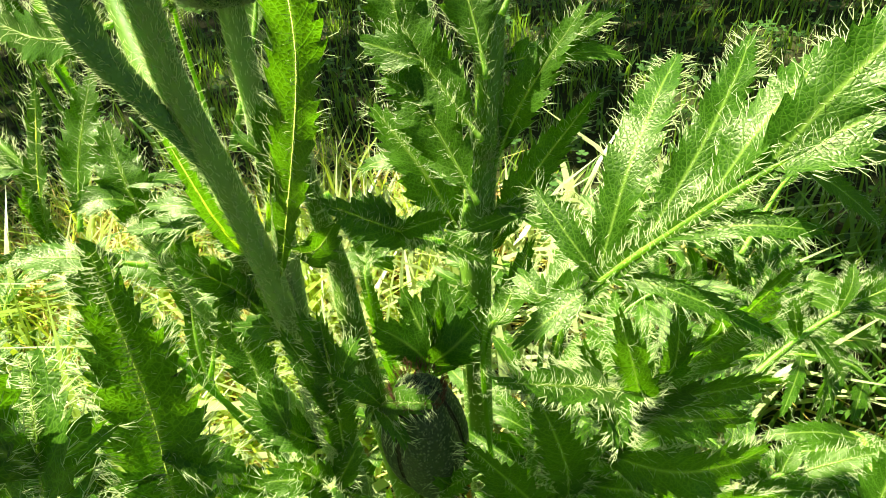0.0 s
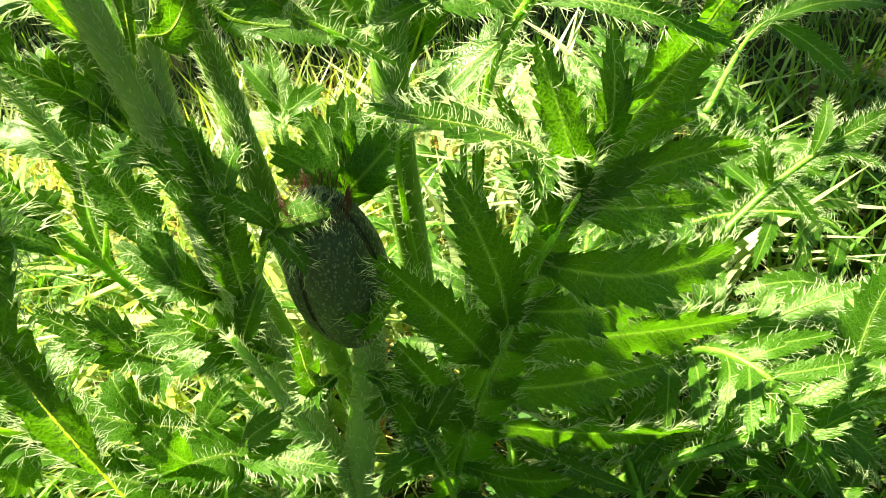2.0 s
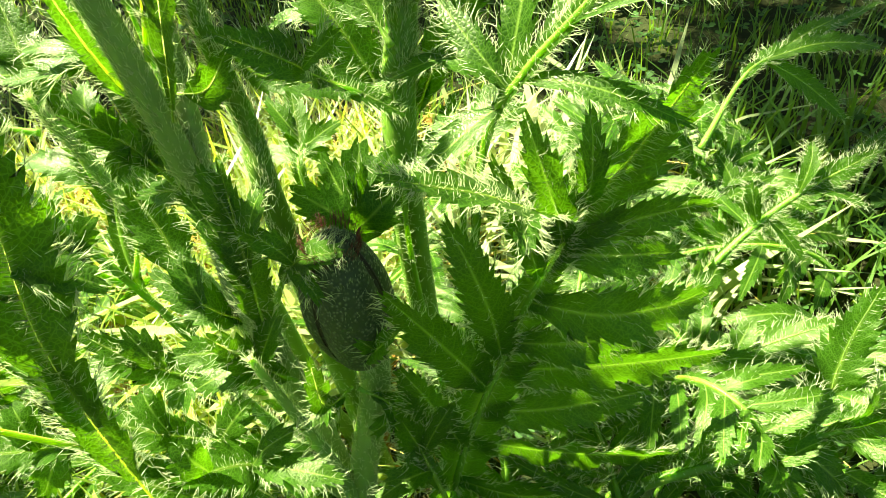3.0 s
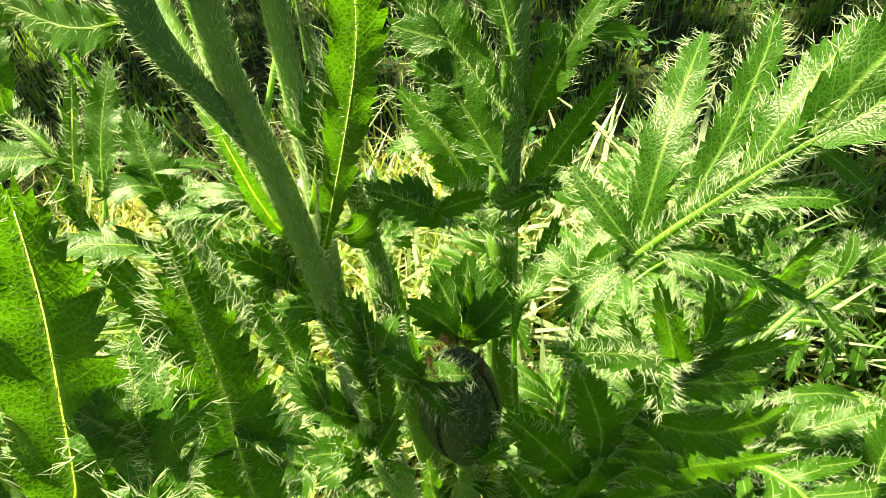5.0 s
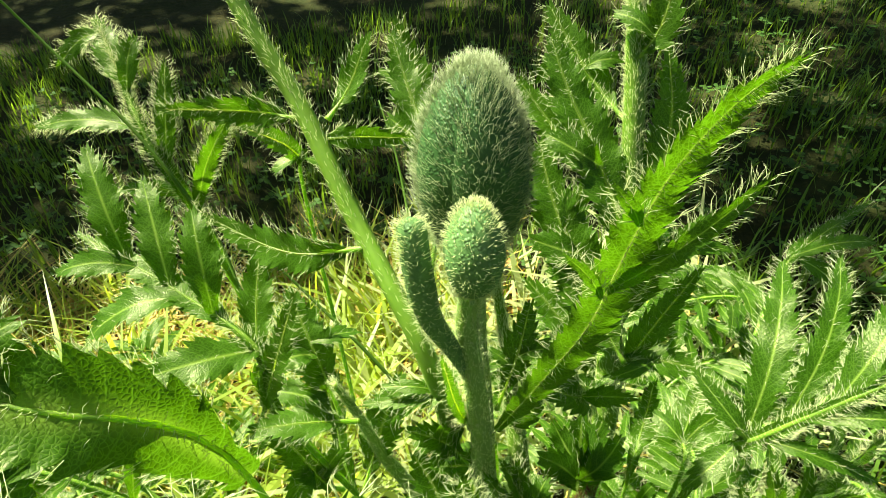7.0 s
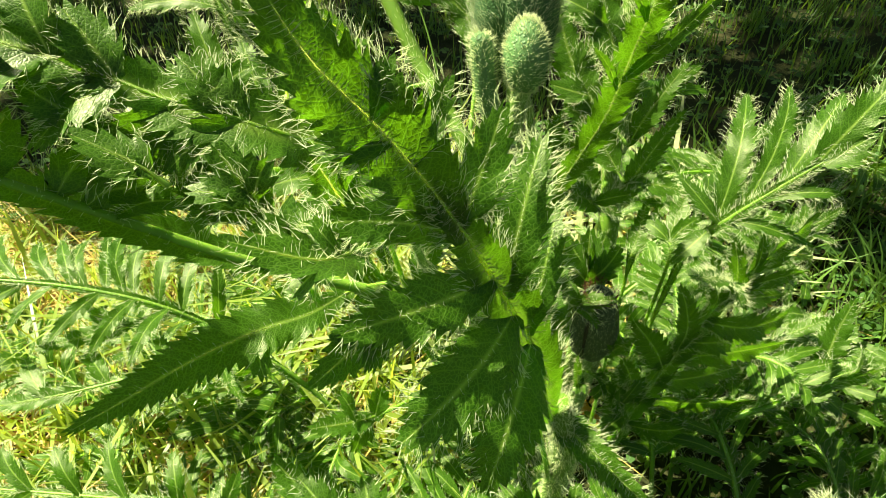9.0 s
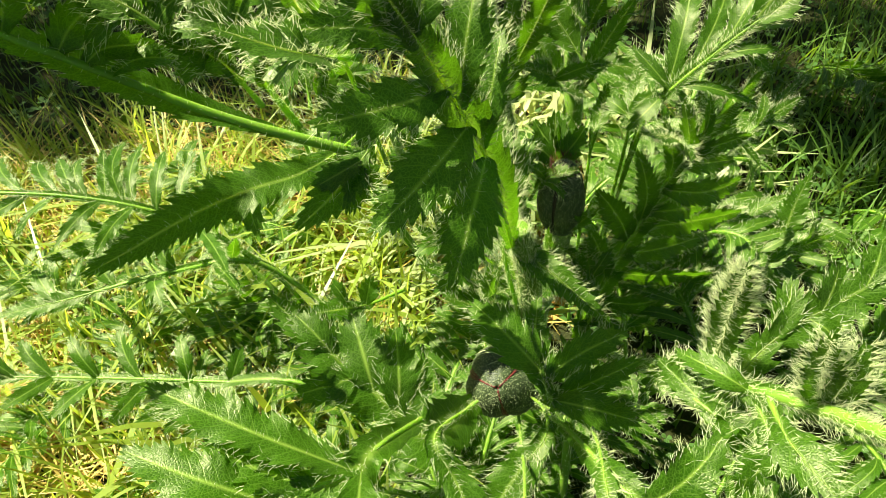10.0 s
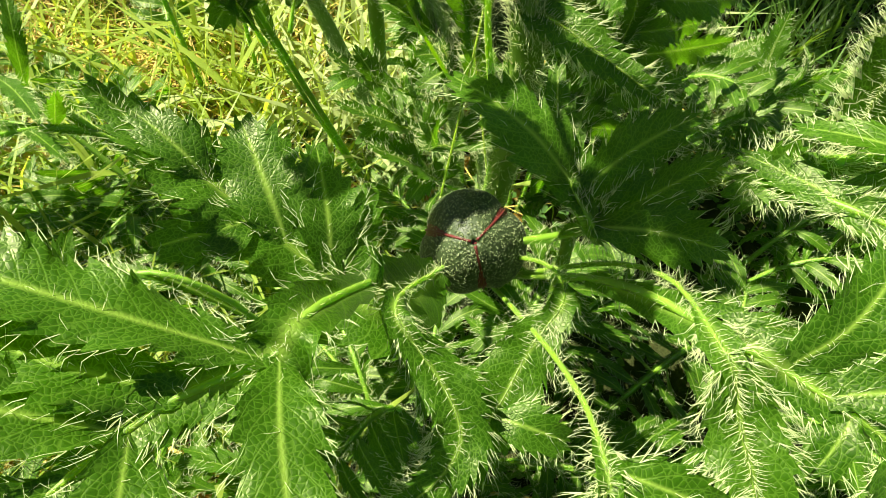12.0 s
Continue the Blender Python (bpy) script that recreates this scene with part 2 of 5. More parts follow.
# ---- poppy plants ----
PLANTS = {}
LABELS = {
    "tall": "tall hairy poppy stem carrying two closed green buds",
    "budded": "short poppy stem with a dark ripening bud among leaves",
    "side": "large deeply lobed poppy leaves in the clump's shade",
    "right": "sunlit poppy leaf with upright toothed lobes",
    "back": "upright poppy stem with narrow hairy leaves",
    "slim": "slim green poppy stem with one curled leaf",
    "behind": "pale green poppy leaf rising from bright grass",
    "left": "poppy shoot with spreading toothed leaves over grass",
    "rear": "leaning poppy stem with level strap-like leaves",
    "far": "backlit white-haired poppy leaves before dark ground",
    "broad": "poppy shoot with one broad bristly arching leaf",
    "front": "low poppy shoot with dark bud ringed by leaves",
    "feather": "pale feathery poppy leaves spread over sunlit litter",
    "low": "long-stalked poppy leaves lying over shaded grass",
}


def plant(name):
    if name not in PLANTS:
        PLANTS[name] = tagged(new("poppy_plant"), LABELS[name], "poppy", "poppy clump")
    return PLANTS[name]


def add_leaf(root, rachis, lobes, tip_half, tip_from, r, normal, amount, rng, web=0.5):
    """A pinnate leaf: stalk and midrib, a blade at its end and lobes (place on the rachis, tip, half width)."""
    sheet = Sheet()
    grown = []
    ctrl = np.asarray(rachis, float)
    p, t = curve_points(ctrl, 101)
    nrm = np.asarray(normal, float)
    start = int(tip_from * 100)
    grown.append((blade(sheet, p[np.linspace(start, 100, 7).astype(int)], tip_half, nrm, rng), tip_half))
    if start > 12:
        lo = int(start * (0.2 if len(lobes) > 3 else 0.75))
        grown.append((blade(sheet, p[np.linspace(lo, min(start + 8, 98), 6).astype(int)], tip_half * web, nrm, rng, 0.25, 0.006, 0.9, 7, 0.1, 0.3, 0.12), tip_half * 0.3))
    for s, x, y, z, half in lobes:
        i = int(s * 100)
        a, b = p[i], np.array((x, y, z))
        d = b - a
        size = np.linalg.norm(d)
        arch = nrm * size * rng.uniform(0.02, 0.16) + t[i] * size * rng.uniform(-0.03, 0.10)
        ln = nrm + rng.normal(0, 0.18, 3)
        grown.append((blade(sheet, [a, a + d * 0.35 + arch, a + d * 0.7 + arch * 0.8, b], half, ln, rng, blunt=0.9), half))
    ob = part("leaf", sheet.build("leaf", LEAF), root)
    v, f, q, tq, rr = tube(p[np.linspace(0, 94, 16).astype(int)], r, r * 0.12, 32, 8, drop=max(0.08, start / 94))
    part("stalk", mesh("stalk", v, f, STEM), ob, "pale green leaf stalk")
    if amount:
        got = [g for (bl, half) in grown for g in blade_hair(*bl, half, amount * 0.8, rng)]
        k = int(np.linalg.norm(np.diff(p, axis=0), axis=1).sum() / 0.0006 * amount)
        i = rng.integers(0, 100, k)
        out = unit(np.cross(t[i], rng.normal(size=(k, 3))))
        got.append((p[i] + out * r * 0.7, out + 0.25 * t[i], rng.uniform(0.002, 0.0042, k), np.full(k, 0.00007)))
        roots, dirs, lens, thick = (np.concatenate([g[m] for g in got]) for m in range(4))
        hairs("hairs", roots, dirs, lens, thick, rng.normal(0, 0.22, roots.shape), rng, ob, "fine white bristles")
    return ob


SEED = [1]


def leaf(name, rachis, lobes, tip_half, tip_from, r, normal, amount, web=0.5):
    SEED[0] += 1
    lobes = [(s, x, y, z, half * (0.72 if name == "right" else 0.8 if name in ("tall", "back", "rear") else 0.95)) for s, x, y, z, half in lobes]
    tip_half *= 0.92
    return add_leaf(plant(name), rachis, lobes, tip_half, tip_from, r, normal, amount, np.random.default_rng(SEED[0]), web)


def spread_leaf(name, rachis, lobes, tip_half, tip_from, r, normal, amount, web=0.5):
    SEED[0] += 1
    return add_leaf(plant(name), rachis, [(a, x, y, z, half * 1.15) for a, x, y, z, half in lobes], tip_half * 1.15, tip_from, r, normal, amount, np.random.default_rng(SEED[0]), web)


def stem(name, ctrl, r0, r1, amount=1.0):
    SEED[0] += 1
    rng = np.random.default_rng(SEED[0])
    v, f, p, t, r = tube(ctrl, r0, r1, 40, 20, 0.035)
    ob = part("stem", mesh("stem", v, f, PALE_STEM if name in ("tall", "budded") else STEM), plant(name))
    size = np.linalg.norm(np.diff(p, axis=0), axis=1).sum()
    k = int(size * (r0 + r1) * 3.1 * (520000 if name == "tall" else 330000) * amount)
    i = rng.integers(0, 40, k)
    out = unit(np.cross(t[i], rng.normal(size=(k, 3))))
    lie = rng.random((k, 1))
    dirs = out * ((0.12 if name == "tall" else 0.2) + (0.5 if name == "tall" else 0.8) * lie ** 2) + t[i] * (1.0 - 0.7 * lie ** 2) + rng.normal(0, 0.16, (k, 3))
    root = p[i] + (p[np.minimum(i + 1, 39)] - p[i]) * rng.random((k, 1))
    hairs("hairs", root + out * r[i][:, None] * 0.97, dirs, rng.uniform(0.0016, 0.0034, k) * (1.0 if name == "tall" else 1.4), 0.00011, rng.normal(0, 0.25, (k, 3)), rng, ob, "pale close-set bristles")
    return ob

stem('tall', [(0.038, 0.19, -0.01), (0.03, 0.194, 0.1), (0.02, 0.198, 0.178), (0.012, 0.213, 0.205), (0.0092, 0.214, 0.2474), (0.0058, 0.2132, 0.281), (0.0028, 0.2112, 0.309), (0.0038, 0.209, 0.3337)], 0.005, 0.0036, 1.0)
leaf('tall', [(0.004, 0.222, 0.2668), (-0.0067, 0.2249, 0.2591), (-0.0365, 0.2251, 0.2536)], [(0.5, -0.0281, 0.2275, 0.2612, 0.004), (0.5, -0.027, 0.2202, 0.2485, 0.005)], 0.0075, 0.2, 0.001, (0.0219, -0.3209, 0.9469), 1.0, 0.5)
leaf('tall', [(0.0058, 0.224, 0.2389), (-0.0037, 0.2204, 0.2315), (-0.0175, 0.2189, 0.2292)], [(0.5, -0.0125, 0.2239, 0.2351, 0.005), (0.6, -0.0099, 0.2139, 0.2239, 0.005)], 0.007, 0.2, 0.001, (0.0099, -0.2849, 0.9585), 1.0, 0.5)
leaf('tall', [(0.0054, 0.216, 0.2449), (-0.0006, 0.2137, 0.2648), (-0.0057, 0.2131, 0.2941)], [], 0.004, 0.1, 0.0015, (0.0015, -0.3175, 0.9483), 1.0, 0.5)
leaf('tall', [(0.0146, 0.2115, 0.2629), (0.0214, 0.2148, 0.2896), (0.0266, 0.2237, 0.3074)], [(0.4, 0.0129, 0.2166, 0.2912, 0.004), (0.5, 0.0351, 0.2087, 0.2983, 0.006)], 0.007, 0.2, 0.001, (-0.057, -0.3513, 0.9345), 1.0, 0.5)
leaf('tall', [(0.0059, 0.2149, 0.2173), (-0.005, 0.2167, 0.2345), (-0.0197, 0.2161, 0.2465)], [(0.5, -0.0089, 0.2105, 0.2282, 0.005), (0.6, -0.0051, 0.2152, 0.2474, 0.005)], 0.008, 0.25, 0.001, (0.2891, -0.4505, 0.8447), 1.0, 0.5)
leaf('tall', [(0.0156, 0.2181, 0.249), (0.0256, 0.2144, 0.2517), (0.0331, 0.2164, 0.2604)], [], 0.007, 0.1, 0.0006, (0.1, -0.95, 0.2), 1.0, 0.5)
leaf('tall', [(0.0085, 0.2152, 0.2101), (0.0059, 0.2149, 0.2173), (-0.0099, 0.218, 0.2143)], [], 0.008, 0.1, 0.001, (0.2475, -0.4278, 0.8693), 1.0, 0.5)
leaf('tall', [(0.0181, 0.1991, 0.1707), (0.0092, 0.1952, 0.1817), (-0.0108, 0.2043, 0.1927)], [(0.6, -0.0004, 0.2079, 0.1958, 0.007), (0.6, -0.0026, 0.1948, 0.1749, 0.006)], 0.009, 0.2, 0.001, (0.2257, -0.3533, 0.9079), 1.0, 0.5)
leaf('tall', [(-0.0057, 0.2088, 0.1825), (-0.0103, 0.2194, 0.1941), (-0.0188, 0.2274, 0.2104)], [], 0.011, 0.1, 0.001, (0.2585, -0.3982, 0.8801), 1.0, 0.5)
stem('budded', [(0.062, 0.196, -0.01), (0.0433, 0.1767, 0.0725), (0.0575, 0.191, 0.145), (0.0553, 0.1918, 0.164)], 0.006, 0.005, 1.0)
leaf('budded', [(0.0328, 0.1905, 0.1895), (0.0419, 0.1915, 0.2045), (0.0589, 0.1851, 0.214)], [(0.4, 0.0498, 0.1804, 0.1996, 0.004), (0.5, 0.028, 0.1947, 0.2162, 0.005)], 0.007, 0.3, 0.0012, (0.1527, -0.3974, 0.9048), 2, 0.5)
leaf('budded', [(0.023, 0.1919, 0.1481), (0.0261, 0.193, 0.1927), (0.0238, 0.2076, 0.23)], [(0.5, 0.0105, 0.2068, 0.2229, 0.005), (0.6, 0.0353, 0.2024, 0.2237, 0.006), (0.75, 0.0181, 0.2071, 0.2299, 0.005)], 0.008, 0.3, 0.0015, (0.1942, -0.3855, 0.902), 1.6, 0.5)
leaf('budded', [(0.0508, 0.1828, 0.1511), (0.0434, 0.1732, 0.156), (0.0418, 0.1771, 0.1748)], [(0.5, 0.0425, 0.1666, 0.1565, 0.005)], 0.006, 0.2, 0.001, (0.1351, -0.2958, 0.9456), 1.5, 0.5)
leaf('budded', [(0.0527, 0.1827, 0.1509), (0.0648, 0.1801, 0.14), (0.069, 0.1653, 0.1313)], [(0.5, 0.0564, 0.1748, 0.135, 0.005)], 0.006, 0.2, 0.001, (0.0722, -0.2847, 0.9559), 1.0, 0.5)
leaf('budded', [(0.0524, 0.185, 0.1605), (0.0629, 0.1792, 0.1755), (0.0718, 0.1773, 0.1874)], [(0.5, 0.059, 0.1784, 0.1822, 0.004)], 0.005, 0.2, 0.001, (0.0886, -0.3372, 0.9372), 1.0, 0.5)
leaf('budded', [(0.0333, 0.1919, 0.1401), (0.0207, 0.1854, 0.1633), (0.0111, 0.1824, 0.1826)], [(0.5, 0.0308, 0.1902, 0.1822, 0.007), (0.5, 0.0019, 0.1776, 0.1637, 0.008), (0.7, 0.0003, 0.1789, 0.1797, 0.007)], 0.009, 0.3, 0.0013, (0.191, -0.3188, 0.9284), 1.6, 0.5)
leaf('budded', [(0.0247, 0.1661, 0.1063), (0.0144, 0.1648, 0.1347), (-0.0027, 0.1513, 0.1508)], [(0.5, 0.0322, 0.1704, 0.1466, 0.006), (0.5, 0.0471, 0.1561, 0.1377, 0.007), (0.8, -0.0, 0.1596, 0.1595, 0.008)], 0.012, 0.3, 0.0013, (0.1922, -0.2461, 0.95), 1.5, 0.5)
leaf('side', [(0.08, 0.19, 0.0), (0.0788, 0.1653, 0.1015), (0.0717, 0.1719, 0.1308), (0.0696, 0.1791, 0.1604)], [(0.5, 0.0575, 0.1562, 0.1226, 0.007), (0.6, 0.0685, 0.169, 0.1498, 0.006), (0.6, 0.0851, 0.1754, 0.1481, 0.005)], 0.008, 0.5, 0.0015, (0.0552, -0.2587, 0.9644), 1.0, 0.5)
leaf('right', [(0.085, 0.205, 0.0), (0.093, 0.2, 0.15), (0.1003, 0.2003, 0.2309), (0.1092, 0.1929, 0.2576), (0.1245, 0.1897, 0.2773), (0.1384, 0.1873, 0.2932), (0.1571, 0.1864, 0.308)], [(0.463, 0.1358, 0.2503, 0.2918, 0.0105), (0.575, 0.1516, 0.2413, 0.3004, 0.0088), (0.7, 0.1644, 0.2198, 0.3082, 0.0105), (0.488, 0.092, 0.2153, 0.2703, 0.006), (0.513, 0.1455, 0.1735, 0.2553, 0.005), (0.438, 0.0855, 0.1872, 0.2381, 0.009), (0.625, 0.1503, 0.1783, 0.2835, 0.006), (0.825, 0.1718, 0.2032, 0.3276, 0.012)], 0.011, 0.85, 0.0013, (-0.3932, -0.394, 0.8308), 1.3, 0.3)
leaf('right', [(0.123, 0.192, 0.215), (0.116, 0.179, 0.227), (0.1, 0.167, 0.245), (0.079, 0.160, 0.257)], [(0.45, 0.108, 0.156, 0.238, 0.006)], 0.0085, 0.12, 0.0014, (-0.15, -0.25, 0.95), 3.0, 0.5)
leaf('right', [(0.088, 0.21, 0.0), (0.0936, 0.2031, 0.2037), (0.0977, 0.2157, 0.2256), (0.1103, 0.2334, 0.2386)], [(0.6, 0.0883, 0.2253, 0.2285, 0.008), (0.6, 0.113, 0.2192, 0.2347, 0.007)], 0.007, 0.6, 0.0014, (-0.1766, -0.2561, 0.9504), 1.0, 0.5)
leaf('right', [(0.085, 0.215, 0.0), (0.0751, 0.2092, 0.1947), (0.0838, 0.2249, 0.2128), (0.0941, 0.2437, 0.2269)], [], 0.007, 0.5, 0.0014, (-0.1444, -0.2619, 0.9542), 1.0, 0.5)
stem('back', [(0.072, 0.25, -0.01), (0.0728, 0.2397, 0.1914), (0.077, 0.2652, 0.2415), (0.08, 0.271, 0.262), (0.0835, 0.2996, 0.3245), (0.0831, 0.315, 0.3599), (0.0822, 0.3246, 0.3858)], 0.0065, 0.0035, 1.0)
leaf('back', [(0.0764, 0.2518, 0.2085), (0.0927, 0.2601, 0.2392), (0.1176, 0.2739, 0.2678)], [], 0.009, 0.15, 0.0012, (-0.0498, -0.4633, 0.8848), 1.0, 0.5)
leaf('back', [(0.0807, 0.2639, 0.2446), (0.0928, 0.2682, 0.2711), (0.1114, 0.2739, 0.2986)], [(0.6, 0.1213, 0.2779, 0.2947, 0.005), (0.7, 0.1235, 0.2683, 0.2835, 0.005)], 0.009, 0.2, 0.0012, (-0.0512, -0.5205, 0.8523), 1.0, 0.5)
leaf('back', [(0.0742, 0.2518, 0.2087), (0.0581, 0.2607, 0.243), (0.0386, 0.2779, 0.2644)], [(0.6, 0.0328, 0.267, 0.245, 0.006)], 0.013, 0.2, 0.0014, (0.0526, -0.469, 0.8816), 1.0, 0.5)
leaf('back', [(0.0735, 0.2486, 0.2202), (0.0557, 0.228, 0.2441), (0.0471, 0.2187, 0.2569), (0.0308, 0.2186, 0.2659)], [(0.5, 0.0659, 0.209, 0.267, 0.006), (0.6, 0.0415, 0.2282, 0.2607, 0.005)], 0.009, 0.3, 0.0016, (0.0759, -0.4243, 0.9024), 1.8, 0.5)
leaf('back', [(0.0837, 0.3012, 0.3262), (0.0705, 0.3231, 0.3384), (0.0535, 0.3459, 0.3635)], [(0.5, 0.0607, 0.319, 0.3333, 0.007), (0.6, 0.0812, 0.3239, 0.3473, 0.006), (0.7, 0.047, 0.3244, 0.339, 0.006)], 0.011, 0.3, 0.0014, (-0.141, -0.5289, 0.8369), 1.0, 0.5)
leaf('back', [(0.081, 0.285, 0.2987), (0.0605, 0.3077, 0.3131), (0.0395, 0.3296, 0.3369)], [(0.5, 0.0437, 0.3071, 0.3117, 0.007), (0.6, 0.0633, 0.3219, 0.3368, 0.007)], 0.011, 0.3, 0.0014, (-0.1163, -0.4884, 0.8648), 1.0, 0.5)
leaf('back', [(0.0826, 0.3093, 0.3534), (0.0888, 0.3076, 0.3668), (0.092, 0.3093, 0.384)], [(0.4, 0.0739, 0.3177, 0.3701, 0.006)], 0.01, 0.2, 0.0014, (-0.2071, -0.5403, 0.8156), 1.0, 0.5)
leaf('back', [(0.0798, 0.2802, 0.2752), (0.0959, 0.2826, 0.2785), (0.1139, 0.2871, 0.2767)], [], 0.01, 0.2, 0.0012, (-0.1892, -0.3996, 0.897), 1.0, 0.5)
leaf('back', [(0.0749, 0.2578, 0.227), (0.093, 0.2471, 0.2383), (0.1146, 0.2427, 0.2341)], [(0.5, 0.0656, 0.2421, 0.2316, 0.005)], 0.009, 0.2, 0.0013, (-0.1767, -0.3144, 0.9327), 1.5, 0.5)
stem('slim', [(0.045, 0.215, -0.01), (0.0307, 0.222, 0.1851), (0.0264, 0.2322, 0.2267), (0.0232, 0.2336, 0.2558), (0.0205, 0.2394, 0.2794), (0.0165, 0.2474, 0.305)], 0.0055, 0.0012, 1.0)
leaf('slim', [(0.0254, 0.2386, 0.2553), (0.0345, 0.2351, 0.2437), (0.0587, 0.237, 0.2367), (0.0766, 0.2352, 0.2262)], [(0.5, 0.0381, 0.2397, 0.2411, 0.005)], 0.007, 0.2, 0.0015, (0.1235, -0.5177, 0.8466), 1.5, 0.5)
leaf('behind', [(0.04, 0.27, 0.0), (0.023, 0.2822, 0.156), (0.0197, 0.304, 0.1719), (0.0153, 0.3281, 0.1904)], [(0.5, 0.0033, 0.2982, 0.1743, 0.006), (0.6, 0.0382, 0.3064, 0.1804, 0.006), (0.7, 0.0059, 0.3184, 0.1881, 0.006), (0.6, 0.0333, 0.296, 0.1698, 0.005)], 0.009, 0.5, 0.0014, (0.1467, -0.4661, 0.8725), 1.0, 0.5)
leaf('left', [(0.0, 0.25, 0.0), (-0.0766, 0.2462, 0.2156), (-0.0791, 0.2496, 0.2616), (-0.1109, 0.2702, 0.2791), (-0.1567, 0.2976, 0.2931)], [(0.888, -0.1483, 0.3173, 0.3234, 0.009), (0.788, -0.1247, 0.305, 0.3133, 0.009), (0.663, -0.1032, 0.2904, 0.3067, 0.009), (0.738, -0.1529, 0.2616, 0.2632, 0.01), (0.513, -0.1203, 0.2349, 0.2691, 0.011), (0.863, -0.1641, 0.2831, 0.284, 0.007)], 0.008, 0.6, 0.0018, (0.173, -0.3636, 0.9154), 1.0, 0.5)
leaf('left', [(-0.0897, 0.2529, 0.2075), (-0.076, 0.2438, 0.2506), (-0.0592, 0.2492, 0.295)], [], 0.008, 0.2, 0.0014, (0.1414, -0.3397, 0.9298), 1.0, 0.5)
leaf('left', [(-0.0538, 0.2626, 0.1897), (-0.0619, 0.2721, 0.2303), (-0.0732, 0.2936, 0.2541)], [(0.5, -0.0803, 0.2632, 0.2346, 0.008), (0.6, -0.0417, 0.2848, 0.2303, 0.006)], 0.012, 0.3, 0.0014, (0.1099, -0.357, 0.9276), 1.0, 0.5)
leaf('left', [(-0.0915, 0.2732, 0.2153), (-0.091, 0.2947, 0.2396), (-0.0878, 0.3217, 0.2627)], [], 0.01, 0.2, 0.0014, (0.151, -0.3851, 0.9104), 1.0, 0.5)
leaf('left', [(-0.0461, 0.2433, 0.153), (-0.0347, 0.2579, 0.1851), (-0.022, 0.2757, 0.2057)], [], 0.013, 0.2, 0.0014, (0.0496, -0.3018, 0.9521), 1.0, 0.5)
leaf('left', [(-0.0409, 0.2325, 0.2316), (-0.062, 0.2278, 0.2406), (-0.0832, 0.2245, 0.2436)], [], 0.009, 0.2, 0.0014, (0.1254, -0.2994, 0.9459), 1.5, 0.5)
leaf('left', [(0.0, 0.25, 0.0), (-0.0498, 0.2501, 0.1275), (-0.0643, 0.2874, 0.1823), (-0.0866, 0.3021, 0.214)], [(0.6, -0.0984, 0.2879, 0.1853, 0.01), (0.7, -0.0691, 0.311, 0.2076, 0.008)], 0.012, 0.5, 0.0016, (0.2896, -0.4153, 0.8623), 1.0, 0.5)
stem('rear', [(0.012, 0.255, -0.01), (0.0, 0.25, 0.15), (-0.0065, 0.2249, 0.2626), (-0.0352, 0.2696, 0.3157), (-0.0521, 0.2969, 0.3483), (-0.0678, 0.3137, 0.3735), (-0.0839, 0.3333, 0.4055)], 0.0042, 0.0034, 0.3)
leaf('rear', [(-0.0313, 0.2582, 0.3075), (-0.0634, 0.2683, 0.2998), (-0.1034, 0.2993, 0.2981)], [], 0.01, 0.15, 0.0014, (0.05, -0.92, 0.30), 1.0, 0.5)
leaf('rear', [(-0.0469, 0.2898, 0.3375), (-0.0325, 0.2889, 0.3383), (-0.0104, 0.2862, 0.338)], [], 0.006, 0.1, 0.0014, (0.05, -0.92, 0.30), 1.6, 0.5)
leaf('rear', [(-0.0514, 0.2959, 0.3431), (-0.0742, 0.3098, 0.3403), (-0.1154, 0.3241, 0.3359)], [(0.5, -0.0709, 0.3142, 0.3451, 0.005)], 0.008, 0.2, 0.0014, (0.05, -0.92, 0.30), 1.0, 0.5)
leaf('rear', [(-0.0423, 0.2948, 0.343), (-0.0333, 0.3029, 0.3522), (-0.0241, 0.3066, 0.3712)], [], 0.007, 0.2, 0.0014, (-0.0191, -0.5327, 0.8461), 1.0, 0.5)
leaf('rear', [(0.0119, 0.33, 0.2992), (-0.001, 0.3516, 0.3195), (-0.0139, 0.3697, 0.3504)], [(0.5, -0.0219, 0.3583, 0.3309, 0.006)], 0.01, 0.3, 0.0018, (-0.0593, -0.5248, 0.8491), 1.0, 0.5)
leaf('far', [(-0.1, 0.37, 0.0), (-0.1266, 0.361, 0.2377), (-0.1404, 0.3625, 0.2917), (-0.1552, 0.3897, 0.3218), (-0.1674, 0.4142, 0.3415)], [(0.575, -0.2007, 0.3788, 0.3003, 0.007), (0.688, -0.1448, 0.3964, 0.3373, 0.006), (0.425, -0.131, 0.3892, 0.3267, 0.006), (0.288, -0.0966, 0.3587, 0.3117, 0.006), (0.938, -0.1874, 0.3991, 0.3237, 0.006), (0.325, -0.1637, 0.3548, 0.2746, 0.006)], 0.009, 0.7, 0.0018, (0.2354, -0.4864, 0.8414), 3, 0.5)
leaf('far', [(-0.06, 0.36, 0.0), (-0.0732, 0.3848, 0.2364), (-0.0741, 0.3873, 0.2694), (-0.0987, 0.3735, 0.2982)], [(0.6, -0.0871, 0.3818, 0.2627, 0.006), (0.6, -0.0588, 0.3823, 0.2643, 0.006)], 0.008, 0.6, 0.0016, (0.1092, -0.4832, 0.8687), 1.5, 0.5)
stem('broad', [(0.035, 0.16, -0.01), (0.02, 0.125, 0.12), (0.0054, 0.0943, 0.2352), (-0.0023, 0.0957, 0.2733)], 0.006, 0.0045, 1.0)
